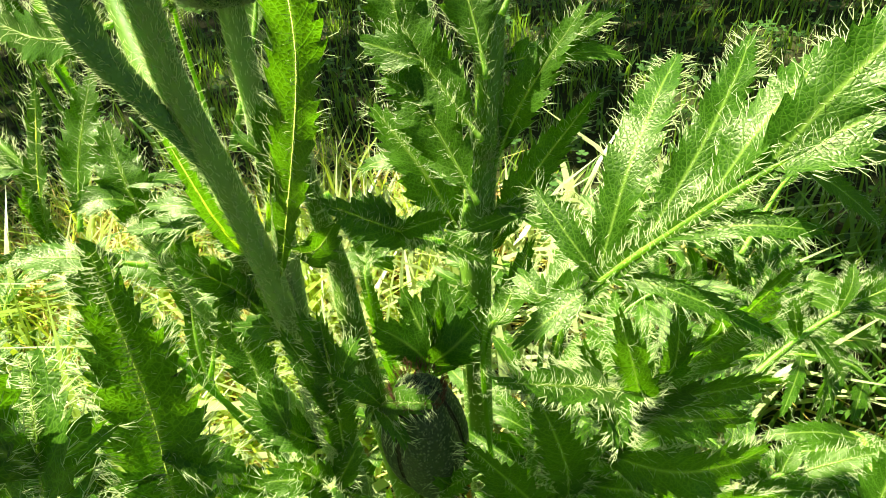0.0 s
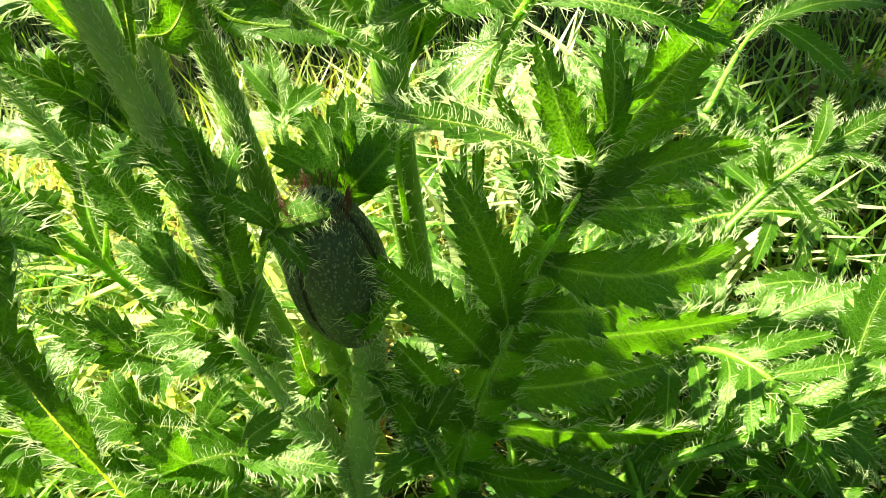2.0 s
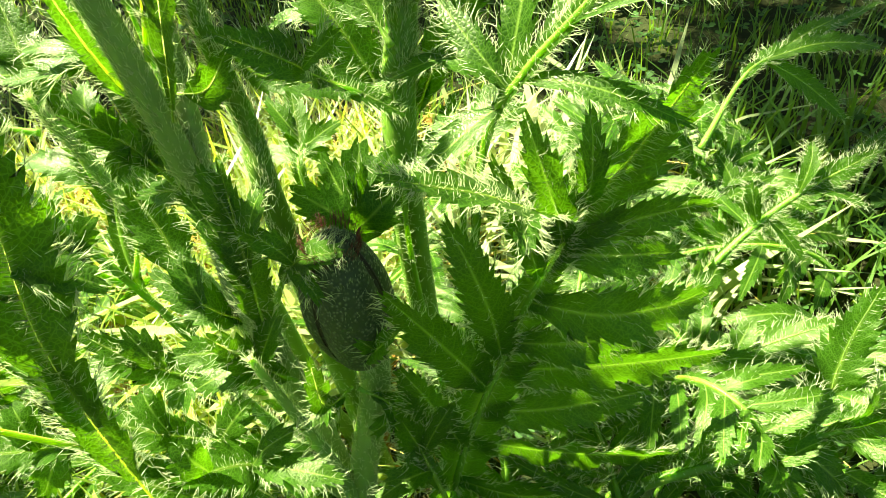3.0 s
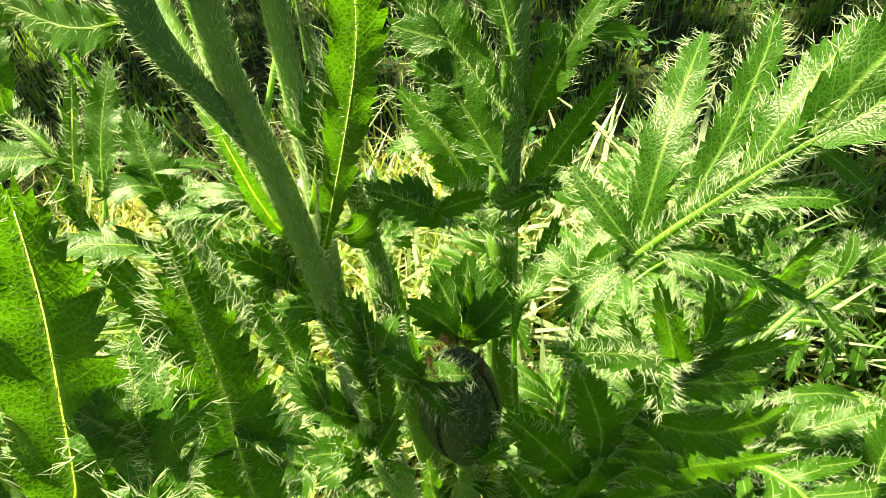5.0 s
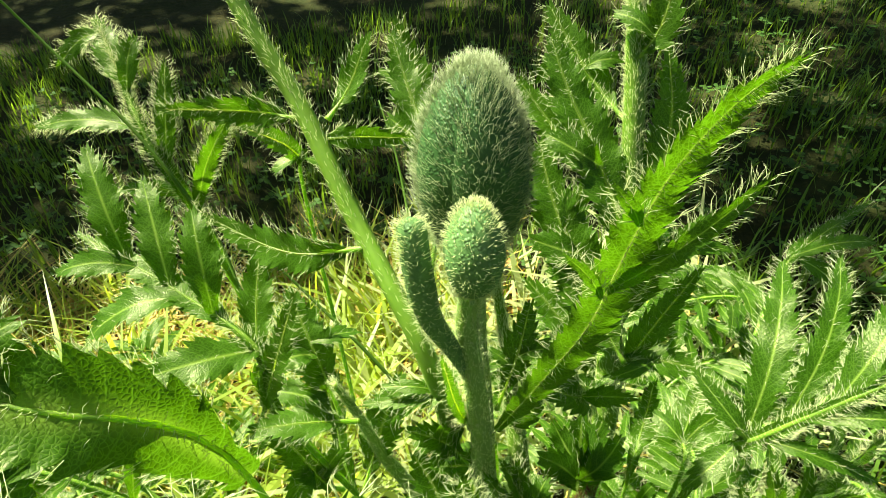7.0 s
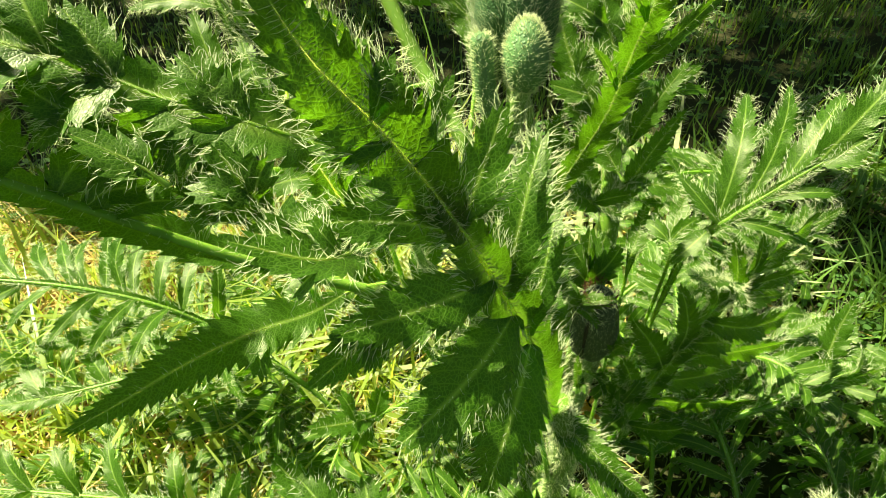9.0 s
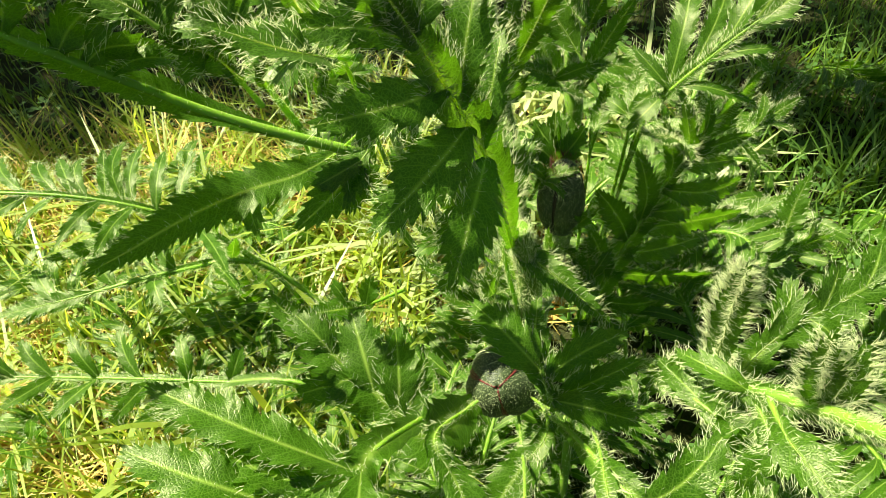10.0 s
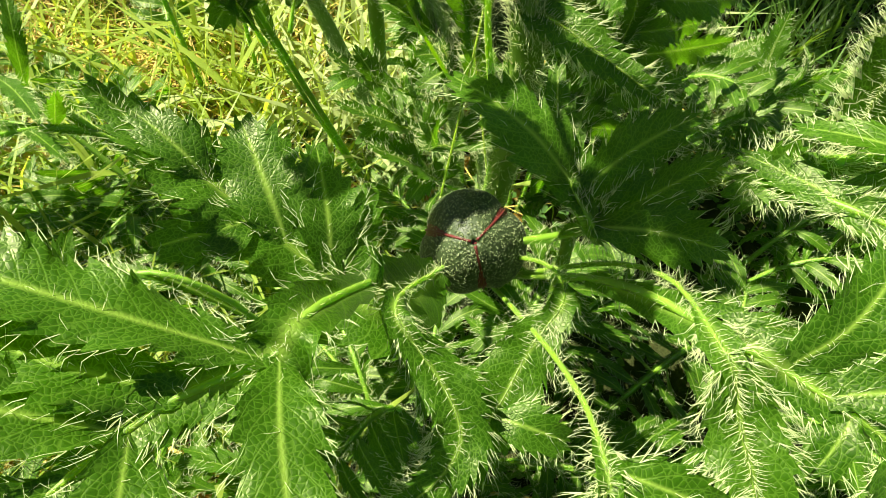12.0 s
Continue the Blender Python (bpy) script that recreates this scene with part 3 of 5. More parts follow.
leaf('broad', [(-0.0612, 0.154, 0.2742), (-0.1126, 0.1534, 0.3027), (-0.1493, 0.1511, 0.3312), (-0.1812, 0.1471, 0.3586), (-0.1986, 0.1437, 0.3771)], [(0.55, -0.1309, 0.1603, 0.3352, 0.007), (0.6, -0.1498, 0.1682, 0.3505, 0.009), (0.5, -0.1085, 0.1593, 0.3228, 0.006), (0.7, -0.1724, 0.1626, 0.3676, 0.009)], 0.012, 0.8, 0.0026, (0.2458, -0.3971, 0.8843), 0.7, 0.8)
leaf('broad', [(-0.0551, 0.106, 0.3539), (-0.064, 0.0943, 0.3626), (-0.0734, 0.0796, 0.3752), (-0.09, 0.0775, 0.3853)], [(0.6, -0.0791, 0.0748, 0.37, 0.005), (0.5, -0.0732, 0.0887, 0.377, 0.004)], 0.0085, 0.35, 0.0014, (0.0518, -0.373, 0.9264), 1.2, 0.5)
leaf('broad', [(-0.0654, 0.1203, 0.3387), (-0.0696, 0.1157, 0.3617), (-0.0739, 0.1151, 0.3746)], [(0.4, -0.057, 0.1115, 0.366, 0.007), (0.5, -0.0788, 0.1098, 0.3619, 0.006)], 0.009, 0.3, 0.0012, (0.0424, -0.4211, 0.906), 0.8, 0.5)
leaf('broad', [(-0.0895, 0.1245, 0.3401), (-0.095, 0.1265, 0.3553), (-0.1038, 0.1343, 0.3688)], [(0.5, -0.1114, 0.1259, 0.3599, 0.007), (0.5, -0.0899, 0.129, 0.3653, 0.006)], 0.01, 0.3, 0.0012, (0.1121, -0.4212, 0.9), 0.8, 0.5)
leaf('broad', [(-0.1193, 0.1319, 0.3578), (-0.1267, 0.1336, 0.3656), (-0.1412, 0.1371, 0.3743)], [(0.5, -0.1302, 0.1317, 0.3634, 0.006)], 0.009, 0.3, 0.0012, (0.1994, -0.4307, 0.8802), 0.8, 0.5)
stem('front', [(0.045, 0.19, -0.01), (0.032, 0.165, 0.05), (0.012, 0.122, 0.115), (-0.0052, 0.0905, 0.1615)], 0.006, 0.0055, 1.0)
stem('front', [(0.025, 0.04, -0.01), (0.0328, 0.0823, 0.1727), (0.0388, 0.0541, 0.2221), (0.0518, 0.0317, 0.2493), (0.0616, 0.0136, 0.2652), (0.0694, -0.0061, 0.2833), (0.0718, -0.0246, 0.3014)], 0.0026, 0.0024, 1.2)
leaf('front', [(0.0435, 0.0405, 0.2381), (0.0467, 0.0175, 0.2528), (0.0592, -0.0054, 0.2566), (0.0679, -0.027, 0.2607)], [(0.4, 0.0421, 0.0422, 0.2454, 0.006), (0.5, 0.0494, 0.0021, 0.2606, 0.007), (0.6, 0.0489, -0.0134, 0.2486, 0.006)], 0.01, 0.4, 0.0016, (-0.4902, -0.3164, 0.8122), 2.2, 0.5)
leaf('front', [(0.0627, 0.0094, 0.2685), (0.0564, -0.0105, 0.2776), (0.0581, -0.0297, 0.2823)], [(0.5, 0.0492, -0.0158, 0.2723, 0.007)], 0.009, 0.3, 0.0014, (-0.3525, -0.1904, 0.9162), 2, 0.5)
leaf('broad', [(0.02, 0.12, 0.13), (0.005, 0.136, 0.224), (0.001, 0.152, 0.262), (-0.0037, 0.1655, 0.2961)], [(0.5, -0.0074, 0.148, 0.2464, 0.007), (0.55, 0.017, 0.1476, 0.2447, 0.006)], 0.0135, 0.28, 0.0005, (0.0, -0.6, 0.6), 3.2, 0.5)
leaf('broad', [(-0.02, 0.1, 0.12), (-0.0013, 0.1119, 0.2598), (-0.0001, 0.1212, 0.2776), (-0.0014, 0.1293, 0.2868), (-0.0047, 0.14, 0.2931)], [(0.6, 0.007, 0.1329, 0.2825, 0.006), (0.6, -0.0119, 0.129, 0.2874, 0.008)], 0.0115, 0.3, 0.0005, (0.0, -0.6, 0.6), 2.2, 0.5)
leaf('low', [(0.1565, 0.1816, 0.0694), (0.1858, 0.188, 0.0843), (0.2215, 0.1902, 0.0956), (0.2557, 0.1916, 0.1091)], [], 0.004, 0.6, 0.003, (-0.2062, -0.2449, 0.9473), 1.8, 0.5)
leaf('low', [(0.1537, 0.2069, 0.0527), (0.1865, 0.2209, 0.065), (0.2219, 0.2348, 0.0771), (0.2649, 0.2468, 0.0867)], [(0.4, 0.2058, 0.2062, 0.0481, 0.008), (0.6, 0.244, 0.2219, 0.0619, 0.01), (0.7, 0.2206, 0.2475, 0.0906, 0.006)], 0.007, 0.5, 0.002, (-0.1857, -0.2881, 0.9394), 1.5, 0.5)
leaf('low', [(0.1591, 0.2645, 0.0547), (0.2188, 0.2994, 0.0726), (0.2794, 0.335, 0.0767), (0.368, 0.3978, 0.0927)], [(0.5, 0.2403, 0.3601, 0.1059, 0.008), (0.6, 0.3164, 0.333, 0.0574, 0.009), (0.5, 0.2145, 0.3163, 0.0907, 0.008), (0.7, 0.3026, 0.3584, 0.0851, 0.008)], 0.008, 0.6, 0.0024, (-0.2269, -0.3716, 0.9002), 1.4, 0.5)
leaf('low', [(0.261, 0.193, 0.0739), (0.2379, 0.1974, 0.0948), (0.2413, 0.2099, 0.1149), (0.2552, 0.2246, 0.1367)], [], 0.013, 0.2, 0.0016, (-0.2513, -0.2758, 0.9278), 1.0, 0.5)
leaf('low', [(0.2273, 0.354, 0.115), (0.264, 0.4001, 0.1318), (0.3018, 0.4301, 0.1315), (0.3725, 0.4683, 0.1376)], [(0.5, 0.3332, 0.3983, 0.0958, 0.008), (0.5, 0.3574, 0.4292, 0.1266, 0.008), (0.6, 0.3309, 0.4417, 0.1416, 0.007)], 0.009, 0.4, 0.002, (-0.2476, -0.4744, 0.8448), 1.0, 0.5)
leaf('feather', [(-0.12, 0.255, 0.0), (-0.15, 0.257, 0.09), (-0.198, 0.265, 0.144), (-0.252, 0.273, 0.168), (-0.31, 0.28, 0.178), (-0.36, 0.285, 0.18)], [(0.325, -0.1735, 0.2926, 0.162, 0.0058), (0.363, -0.1556, 0.1927, 0.162, 0.0058), (0.4, -0.1854, 0.3152, 0.162, 0.0058), (0.45, -0.2079, 0.3194, 0.162, 0.0058), (0.5, -0.2257, 0.3319, 0.162, 0.0058), (0.525, -0.2387, 0.3374, 0.162, 0.0058), (0.562, -0.2537, 0.331, 0.162, 0.0058), (0.6, -0.2663, 0.3243, 0.162, 0.0058), (0.638, -0.2848, 0.3277, 0.162, 0.0058), (0.663, -0.2985, 0.3273, 0.162, 0.0058), (0.738, -0.3271, 0.3385, 0.162, 0.0058), (0.438, -0.2153, 0.2159, 0.162, 0.0058), (0.5, -0.2407, 0.2248, 0.162, 0.0058), (0.575, -0.2676, 0.2385, 0.162, 0.0058), (0.663, -0.2956, 0.2528, 0.162, 0.0058), (0.725, -0.3283, 0.2682, 0.162, 0.0058), (0.8, -0.3627, 0.3513, 0.162, 0.0058)], 0.008, 0.85, 0.0018, (0.2199, -0.3638, 0.9051), 1.2, 0.5)
leaf('feather', [(-0.05, 0.1, 0.0), (-0.1029, 0.1168, 0.13), (-0.1604, 0.1348, 0.13), (-0.2327, 0.1515, 0.13), (-0.2999, 0.1653, 0.13), (-0.3545, 0.1763, 0.13)], [(0.4, -0.1517, 0.1485, 0.142, 0.0058), (0.475, -0.1887, 0.1658, 0.142, 0.0058), (0.55, -0.2264, 0.178, 0.142, 0.0058), (0.625, -0.2556, 0.1772, 0.142, 0.0058), (0.7, -0.2854, 0.1804, 0.142, 0.0058), (0.775, -0.3158, 0.1856, 0.142, 0.0058), (0.463, -0.1914, 0.1119, 0.142, 0.0058), (0.537, -0.2212, 0.1153, 0.142, 0.0058), (0.625, -0.2553, 0.124, 0.142, 0.0058), (0.7, -0.2848, 0.1352, 0.142, 0.0058)], 0.009, 0.75, 0.0015, (0.2102, -0.24, 0.9477), 1, 0.5)
leaf('broad', [(-0.0902, 0.1548, 0.3418), (-0.1082, 0.1515, 0.349), (-0.1346, 0.1547, 0.3573), (-0.1572, 0.1549, 0.3686)], [(0.4, -0.1233, 0.1503, 0.3436, 0.009), (0.6, -0.1511, 0.1512, 0.3469, 0.009), (0.7, -0.1605, 0.1589, 0.3788, 0.008), (0.5, -0.1221, 0.1568, 0.3674, 0.008)], 0.011, 0.4, 0.0014, (0.1665, -0.4714, 0.8661), 1.6, 0.5)
leaf('broad', [(-0.079, 0.1048, 0.3312), (-0.0844, 0.1, 0.3535), (-0.0783, 0.1035, 0.3641), (-0.0657, 0.0892, 0.3619)], [(0.5, -0.0899, 0.1031, 0.3625, 0.006), (0.7, -0.0763, 0.0874, 0.3591, 0.006)], 0.009, 0.35, 0.0014, (0.0643, -0.4403, 0.8955), 2.6, 0.5)
leaf('broad', [(-0.0963, 0.1457, 0.3124), (-0.1081, 0.1484, 0.334), (-0.1227, 0.1463, 0.3441)], [(0.5, -0.0969, 0.146, 0.3466, 0.007), (0.6, -0.123, 0.1461, 0.3303, 0.007)], 0.01, 0.3, 0.0014, (0.1199, -0.4457, 0.8871), 1.6, 0.5)
# three leaves added mostly out of view, to shade the dark leaf below
leaf('broad', [(-0.1668, 0.1521, 0.3721), (-0.1905, 0.1623, 0.3792), (-0.2213, 0.1817, 0.3945)], [(0.25, -0.1897, 0.1632, 0.3467, 0.011), (0.5, -0.2166, 0.1744, 0.374, 0.011), (0.6, -0.2119, 0.1901, 0.4036, 0.011)], 0.014, 0.3, 0.0018, (0.3294, -0.4435, 0.8336), 1.0, 0.5)
leaf('broad', [(-0.1621, 0.121, 0.3774), (-0.1889, 0.1264, 0.3797), (-0.2191, 0.1292, 0.386), (-0.2473, 0.1292, 0.3968), (-0.2607, 0.1179, 0.4122)], [(0.1, -0.2256, 0.165, 0.3236, 0.013), (0.3, -0.2493, 0.1842, 0.366, 0.014), (0.35, -0.2031, 0.0868, 0.3609, 0.014), (0.55, -0.2256, 0.0916, 0.3936, 0.013), (0.5, -0.2773, 0.2006, 0.4065, 0.013), (0.8, -0.2397, 0.0845, 0.4103, 0.012), (0.2, -0.2194, 0.1335, 0.3483, 0.013)], 0.014, 0.3, 0.0036, (0.4244, -0.3702, 0.8264), 1.0, 0.9)
leaf('broad', [(-0.162, 0.159, 0.3931), (-0.1971, 0.1881, 0.3963), (-0.2258, 0.2032, 0.4286)], [(0.4, -0.222, 0.1864, 0.385, 0.013), (0.5, -0.1936, 0.2022, 0.4173, 0.013), (0.3, -0.2048, 0.1804, 0.3672, 0.012)], 0.014, 0.3, 0.002, (0.3354, -0.4904, 0.8044), 1.0, 0.9)
leaf('front', [(0.0545, 0.0253, 0.2538), (0.0601, 0.012, 0.2663), (0.0689, -0.0027, 0.2795), (0.072, -0.0209, 0.2979)], [(0.2, 0.0464, 0.0162, 0.2518, 0.006), (0.3, 0.0442, 0.0358, 0.26, 0.006)], 0.0055, 0.1, 0.0012, (-0.4974, -0.301, 0.8137), 1.5, 0.5)
leaf('front', [(0.0464, 0.0448, 0.2355), (0.044, 0.0338, 0.2457), (0.048, 0.0211, 0.2495)], [(0.5, 0.0362, 0.0343, 0.2384, 0.006), (0.5, 0.0495, 0.0336, 0.2529, 0.006)], 0.008, 0.2, 0.0014, (-0.2672, -0.2674, 0.9258), 2.6, 0.5)
leaf('front', [(0.0608, 0.0105, 0.2627), (0.0587, -0.0019, 0.2656), (0.0593, -0.0178, 0.2636), (0.0598, -0.0296, 0.2598)], [(0.5, 0.0501, -0.0123, 0.2586, 0.008), (0.6, 0.0684, -0.0187, 0.2671, 0.008)], 0.01, 0.2, 0.0014, (-0.5499, -0.2886, 0.7838), 2.4, 0.5)
leaf('broad', [(-0.0802, 0.127, 0.3835), (-0.0762, 0.12, 0.4125), (-0.0737, 0.121, 0.4351), (-0.0749, 0.1272, 0.4525)], [], 0.0075, 0.2, 0.0005, (0.2, -0.9, 0.25), 6.5, 0.5)
leaf('budded', [(0.0302, 0.179, 0.1195), (0.0072, 0.1728, 0.1365), (-0.0138, 0.1677, 0.1544), (-0.0375, 0.1674, 0.1704)], [(0.4, 0.0141, 0.1793, 0.1501, 0.007), (0.5, -0.0026, 0.1599, 0.1381, 0.008), (0.6, -0.0165, 0.1766, 0.164, 0.007), (0.7, -0.0296, 0.159, 0.1537, 0.008)], 0.009, 0.4, 0.0014, (0.2407, -0.2607, 0.9349), 1.5, 0.5)
leaf('budded', [(0.0324, 0.1602, 0.0996), (0.0094, 0.1565, 0.1192), (-0.0061, 0.1537, 0.1391), (-0.0267, 0.154, 0.1555)], [(0.4, 0.0161, 0.1621, 0.1318, 0.008), (0.5, -0.0096, 0.1471, 0.1251, 0.008), (0.6, -0.0181, 0.1614, 0.1481, 0.007)], 0.01, 0.4, 0.0014, (0.2199, -0.2225, 0.9498), 1.2, 0.5)
leaf('budded', [(0.0223, 0.2009, 0.1359), (0.0029, 0.1908, 0.1484), (-0.0193, 0.1891, 0.1628), (-0.0369, 0.1908, 0.1804)], [(0.4, 0.0098, 0.1972, 0.1619, 0.007), (0.5, -0.0119, 0.1795, 0.1493, 0.008), (0.6, -0.0233, 0.1938, 0.1754, 0.007), (0.7, -0.0381, 0.1794, 0.1685, 0.007)], 0.009, 0.4, 0.0014, (0.2503, -0.3032, 0.9195), 1.5, 0.5)
leaf('left', [(-0.0586, 0.2502, 0.1428), (-0.0648, 0.2426, 0.1643), (-0.0766, 0.249, 0.1865), (-0.0911, 0.2545, 0.2078)], [(0.4, -0.0559, 0.2511, 0.1799, 0.008), (0.5, -0.0805, 0.2325, 0.1694, 0.009)], 0.011, 0.3, 0.0016, (0.3325, -0.3781, 0.864), 1.0, 0.5)
leaf('left', [(-0.0483, 0.2207, 0.0819), (-0.0733, 0.2032, 0.0944), (-0.093, 0.1898, 0.1107), (-0.1162, 0.1834, 0.1202)], [(0.4, -0.0714, 0.2121, 0.1109, 0.009), (0.5, -0.0924, 0.182, 0.0879, 0.01), (0.6, -0.0962, 0.2023, 0.1242, 0.009)], 0.011, 0.4, 0.0016, (0.3158, -0.2365, 0.9189), 1.0, 0.5)
leaf('low', [(0.1311, 0.191, 0.0376), (0.1596, 0.1805, 0.0797), (0.1989, 0.1818, 0.0957), (0.2491, 0.1845, 0.1167)], [], 0.005, 0.75, 0.0032, (-0.1685, -0.2369, 0.9568), 2, 0.5)
leaf('low', [(0.17, 0.1886, 0.0323), (0.1945, 0.2165, 0.0962), (0.2139, 0.2201, 0.1087), (0.2451, 0.2224, 0.1205)], [(0.5, 0.2107, 0.2279, 0.1143, 0.006), (0.6, 0.2324, 0.2099, 0.101, 0.007)], 0.007, 0.6, 0.002, (-0.1985, -0.2997, 0.9331), 2, 0.5)
leaf('feather', [(-0.07, 0.21, 0.0), (-0.1468, 0.2552, 0.09), (-0.2049, 0.2383, 0.12), (-0.2727, 0.2283, 0.12), (-0.3338, 0.2301, 0.11)], [(0.35, -0.1625, 0.2508, 0.13, 0.006), (0.4, -0.1564, 0.2018, 0.13, 0.006), (0.5, -0.2168, 0.2619, 0.13, 0.006), (0.55, -0.2071, 0.2015, 0.13, 0.007), (0.65, -0.2635, 0.2558, 0.13, 0.007), (0.8, -0.3065, 0.259, 0.12, 0.007)], 0.008, 0.7, 0.002, (0.2147, -0.2427, 0.9461), 1.5, 0.5)
leaf('feather', [(-0.11, 0.23, 0.0), (-0.1946, 0.2909, 0.1), (-0.2523, 0.2768, 0.12), (-0.3022, 0.2665, 0.12)], [(0.4, -0.2348, 0.2945, 0.13, 0.006), (0.5, -0.2288, 0.2397, 0.13, 0.006), (0.6, -0.2849, 0.292, 0.13, 0.007)], 0.008, 0.6, 0.002, (0.2146, -0.2812, 0.9353), 1.5, 0.5)
leaf('low', [(0.1332, 0.1856, 0.0317), (0.1543, 0.1719, 0.0885), (0.1864, 0.1713, 0.1073), (0.2145, 0.1718, 0.1204), (0.2436, 0.1718, 0.1328)], [(0.35, 0.1793, 0.1813, 0.1183, 0.006), (0.4, 0.1931, 0.1607, 0.0884, 0.008), (0.6, 0.212, 0.1847, 0.1341, 0.008), (0.65, 0.2225, 0.1589, 0.1018, 0.008), (0.8, 0.2295, 0.1798, 0.1422, 0.007)], 0.009, 0.75, 0.003, (0.5, -0.7, 0.4), 1.8, 0.5)
leaf('right', [(0.1684, 0.2541, 0.0577), (0.2202, 0.2838, 0.0997), (0.2531, 0.2986, 0.1202), (0.2955, 0.3108, 0.1373)], [(0.5, 0.2324, 0.3005, 0.131, 0.006), (0.55, 0.2565, 0.2796, 0.0999, 0.006), (0.7, 0.2634, 0.3131, 0.1421, 0.006), (0.75, 0.2881, 0.2923, 0.1183, 0.006)], 0.007, 0.7, 0.0024, (-0.2326, -0.3833, 0.8939), 2, 0.5)
spread_leaf('broad', [(0.012, 0.1, 0.2), (-0.008, 0.09, 0.28), (-0.0148, 0.0897, 0.3126), (-0.0284, 0.0928, 0.3447), (-0.0379, 0.0948, 0.3648), (-0.0461, 0.0962, 0.3797), (-0.0534, 0.0973, 0.3913), (-0.0601, 0.0982, 0.4011), (-0.0673, 0.099, 0.4102), (-0.0734, 0.1, 0.4212), (-0.0765, 0.1009, 0.4298)], [(0.67, -0.0537, 0.1026, 0.4094, 0.0031), (0.55, -0.0401, 0.108, 0.4004, 0.0041), (0.41, -0.0255, 0.1131, 0.3886, 0.0066), (0.29, -0.0133, 0.1165, 0.3756, 0.0075), (0.23, -0.0076, 0.1127, 0.3527, 0.005), (0.39, -0.0748, 0.095, 0.3717, 0.0057), (0.61, -0.0712, 0.0971, 0.3917, 0.0038), (0.31, -0.0706, 0.0741, 0.3543, 0.0082), (0.26, -0.0591, 0.0611, 0.3209, 0.0097), (0.22, -0.0348, 0.0592, 0.291, 0.0099)], 0.0111, 0.4, 0.001, (0.0, -0.75, 0.66), 2.4, 0.75)
spread_leaf('broad', [(0.004, 0.1, 0.2), (-0.0071, 0.0992, 0.2612), (0.0045, 0.0888, 0.259), (0.0151, 0.0759, 0.2549), (0.0286, 0.0584, 0.2491)], [], 0.006, 0.287, 0.0014, (-0.303, -0.5051, 0.8081), 2.4, 0.5)
spread_leaf('side', [(0.08, 0.19, 0.0), (0.088, 0.18, 0.08), (0.077, 0.1752, 0.0601), (0.0876, 0.1772, 0.1168), (0.1034, 0.1795, 0.1679), (0.1122, 0.1807, 0.1959), (0.1191, 0.1815, 0.2101), (0.1251, 0.1822, 0.2244), (0.1332, 0.183, 0.2353), (0.1403, 0.1837, 0.2464), (0.1458, 0.1843, 0.2555), (0.1515, 0.1849, 0.2658)], [(0.64, 0.1257, 0.183, 0.2553, 0.0037), (0.58, 0.1105, 0.182, 0.2547, 0.0053), (0.48, 0.1024, 0.1812, 0.244, 0.0048), (0.36, 0.0894, 0.18, 0.2264, 0.0068), (0.33, 0.0695, 0.1781, 0.2021, 0.0089), (0.27, 0.0696, 0.1773, 0.1676, 0.0076), (0.23, 0.0661, 0.1761, 0.1295, 0.0068), (0.58, 0.1603, 0.1844, 0.2226, 0.0054), (0.55, 0.154, 0.1836, 0.2057, 0.0065), (0.44, 0.1651, 0.1839, 0.1882, 0.0088), (0.38, 0.1486, 0.1825, 0.1731, 0.0081), (0.35, 0.1754, 0.1838, 0.157, 0.0099), (0.31, 0.1534, 0.182, 0.14, 0.0095), (0.28, 0.1777, 0.1824, 0.091, 0.0101), (0.24, 0.1529, 0.1806, 0.0835, 0.0102), (0.21, 0.1386, 0.1787, 0.0406, 0.0116)], 0.011, 0.509, 0.002, (0.0642, -0.9976, 0.024), 2.0, 0.9)
spread_leaf('tall', [(0.0132, 0.2129, 0.2422), (0.0235, 0.2071, 0.2734), (0.0319, 0.2024, 0.2989), (0.0385, 0.198, 0.323), (0.0406, 0.1939, 0.3455), (0.043, 0.1898, 0.3677), (0.0457, 0.1867, 0.3848), (0.0508, 0.1839, 0.4), (0.0571, 0.182, 0.41), (0.0628, 0.1809, 0.4159)], [(0.42, 0.07, 0.1871, 0.3821, 0.0032), (0.56, 0.0343, 0.1871, 0.3825, 0.002), (0.4, 0.0264, 0.1916, 0.3579, 0.0019)], 0.0069, 0.02, 0.0003, (-0.2, -0.9, 0.1), 1.2, 0.5)
spread_leaf('budded', [(0.0553, 0.2139, 0.1882), (0.0564, 0.2196, 0.1946), (0.0579, 0.2266, 0.2025), (0.0602, 0.2373, 0.2148)], [(0.21, 0.038, 0.2224, 0.2073, 0.0072), (0.21, 0.0772, 0.2284, 0.2074, 0.0076), (0.41, 0.0471, 0.2359, 0.2107, 0.0064), (0.45, 0.0721, 0.2389, 0.2099, 0.0064)], 0.0132, 0.02, 0.0005, (0.1131, -0.7561, 0.6447), 0.4, 0.6)
spread_leaf('front', [(-0.012, 0.085, 0.165), (-0.047, 0.0457, 0.2076), (-0.0617, 0.0528, 0.2152), (-0.0768, 0.0675, 0.2266), (-0.0916, 0.0818, 0.2376), (-0.108, 0.0978, 0.25)], [(0.52, -0.0755, 0.0912, 0.2373, 0.011), (0.4, -0.0578, 0.0859, 0.2296, 0.0089), (0.35, -0.0461, 0.0726, 0.2199, 0.0066), (0.6, -0.1004, 0.0612, 0.2305, 0.008), (0.72, -0.0998, 0.0924, 0.245, 0.0063)], 0.0136, 0.36, 0.0011, (0.2572, -0.4115, 0.8744), 0.8, 1.0)
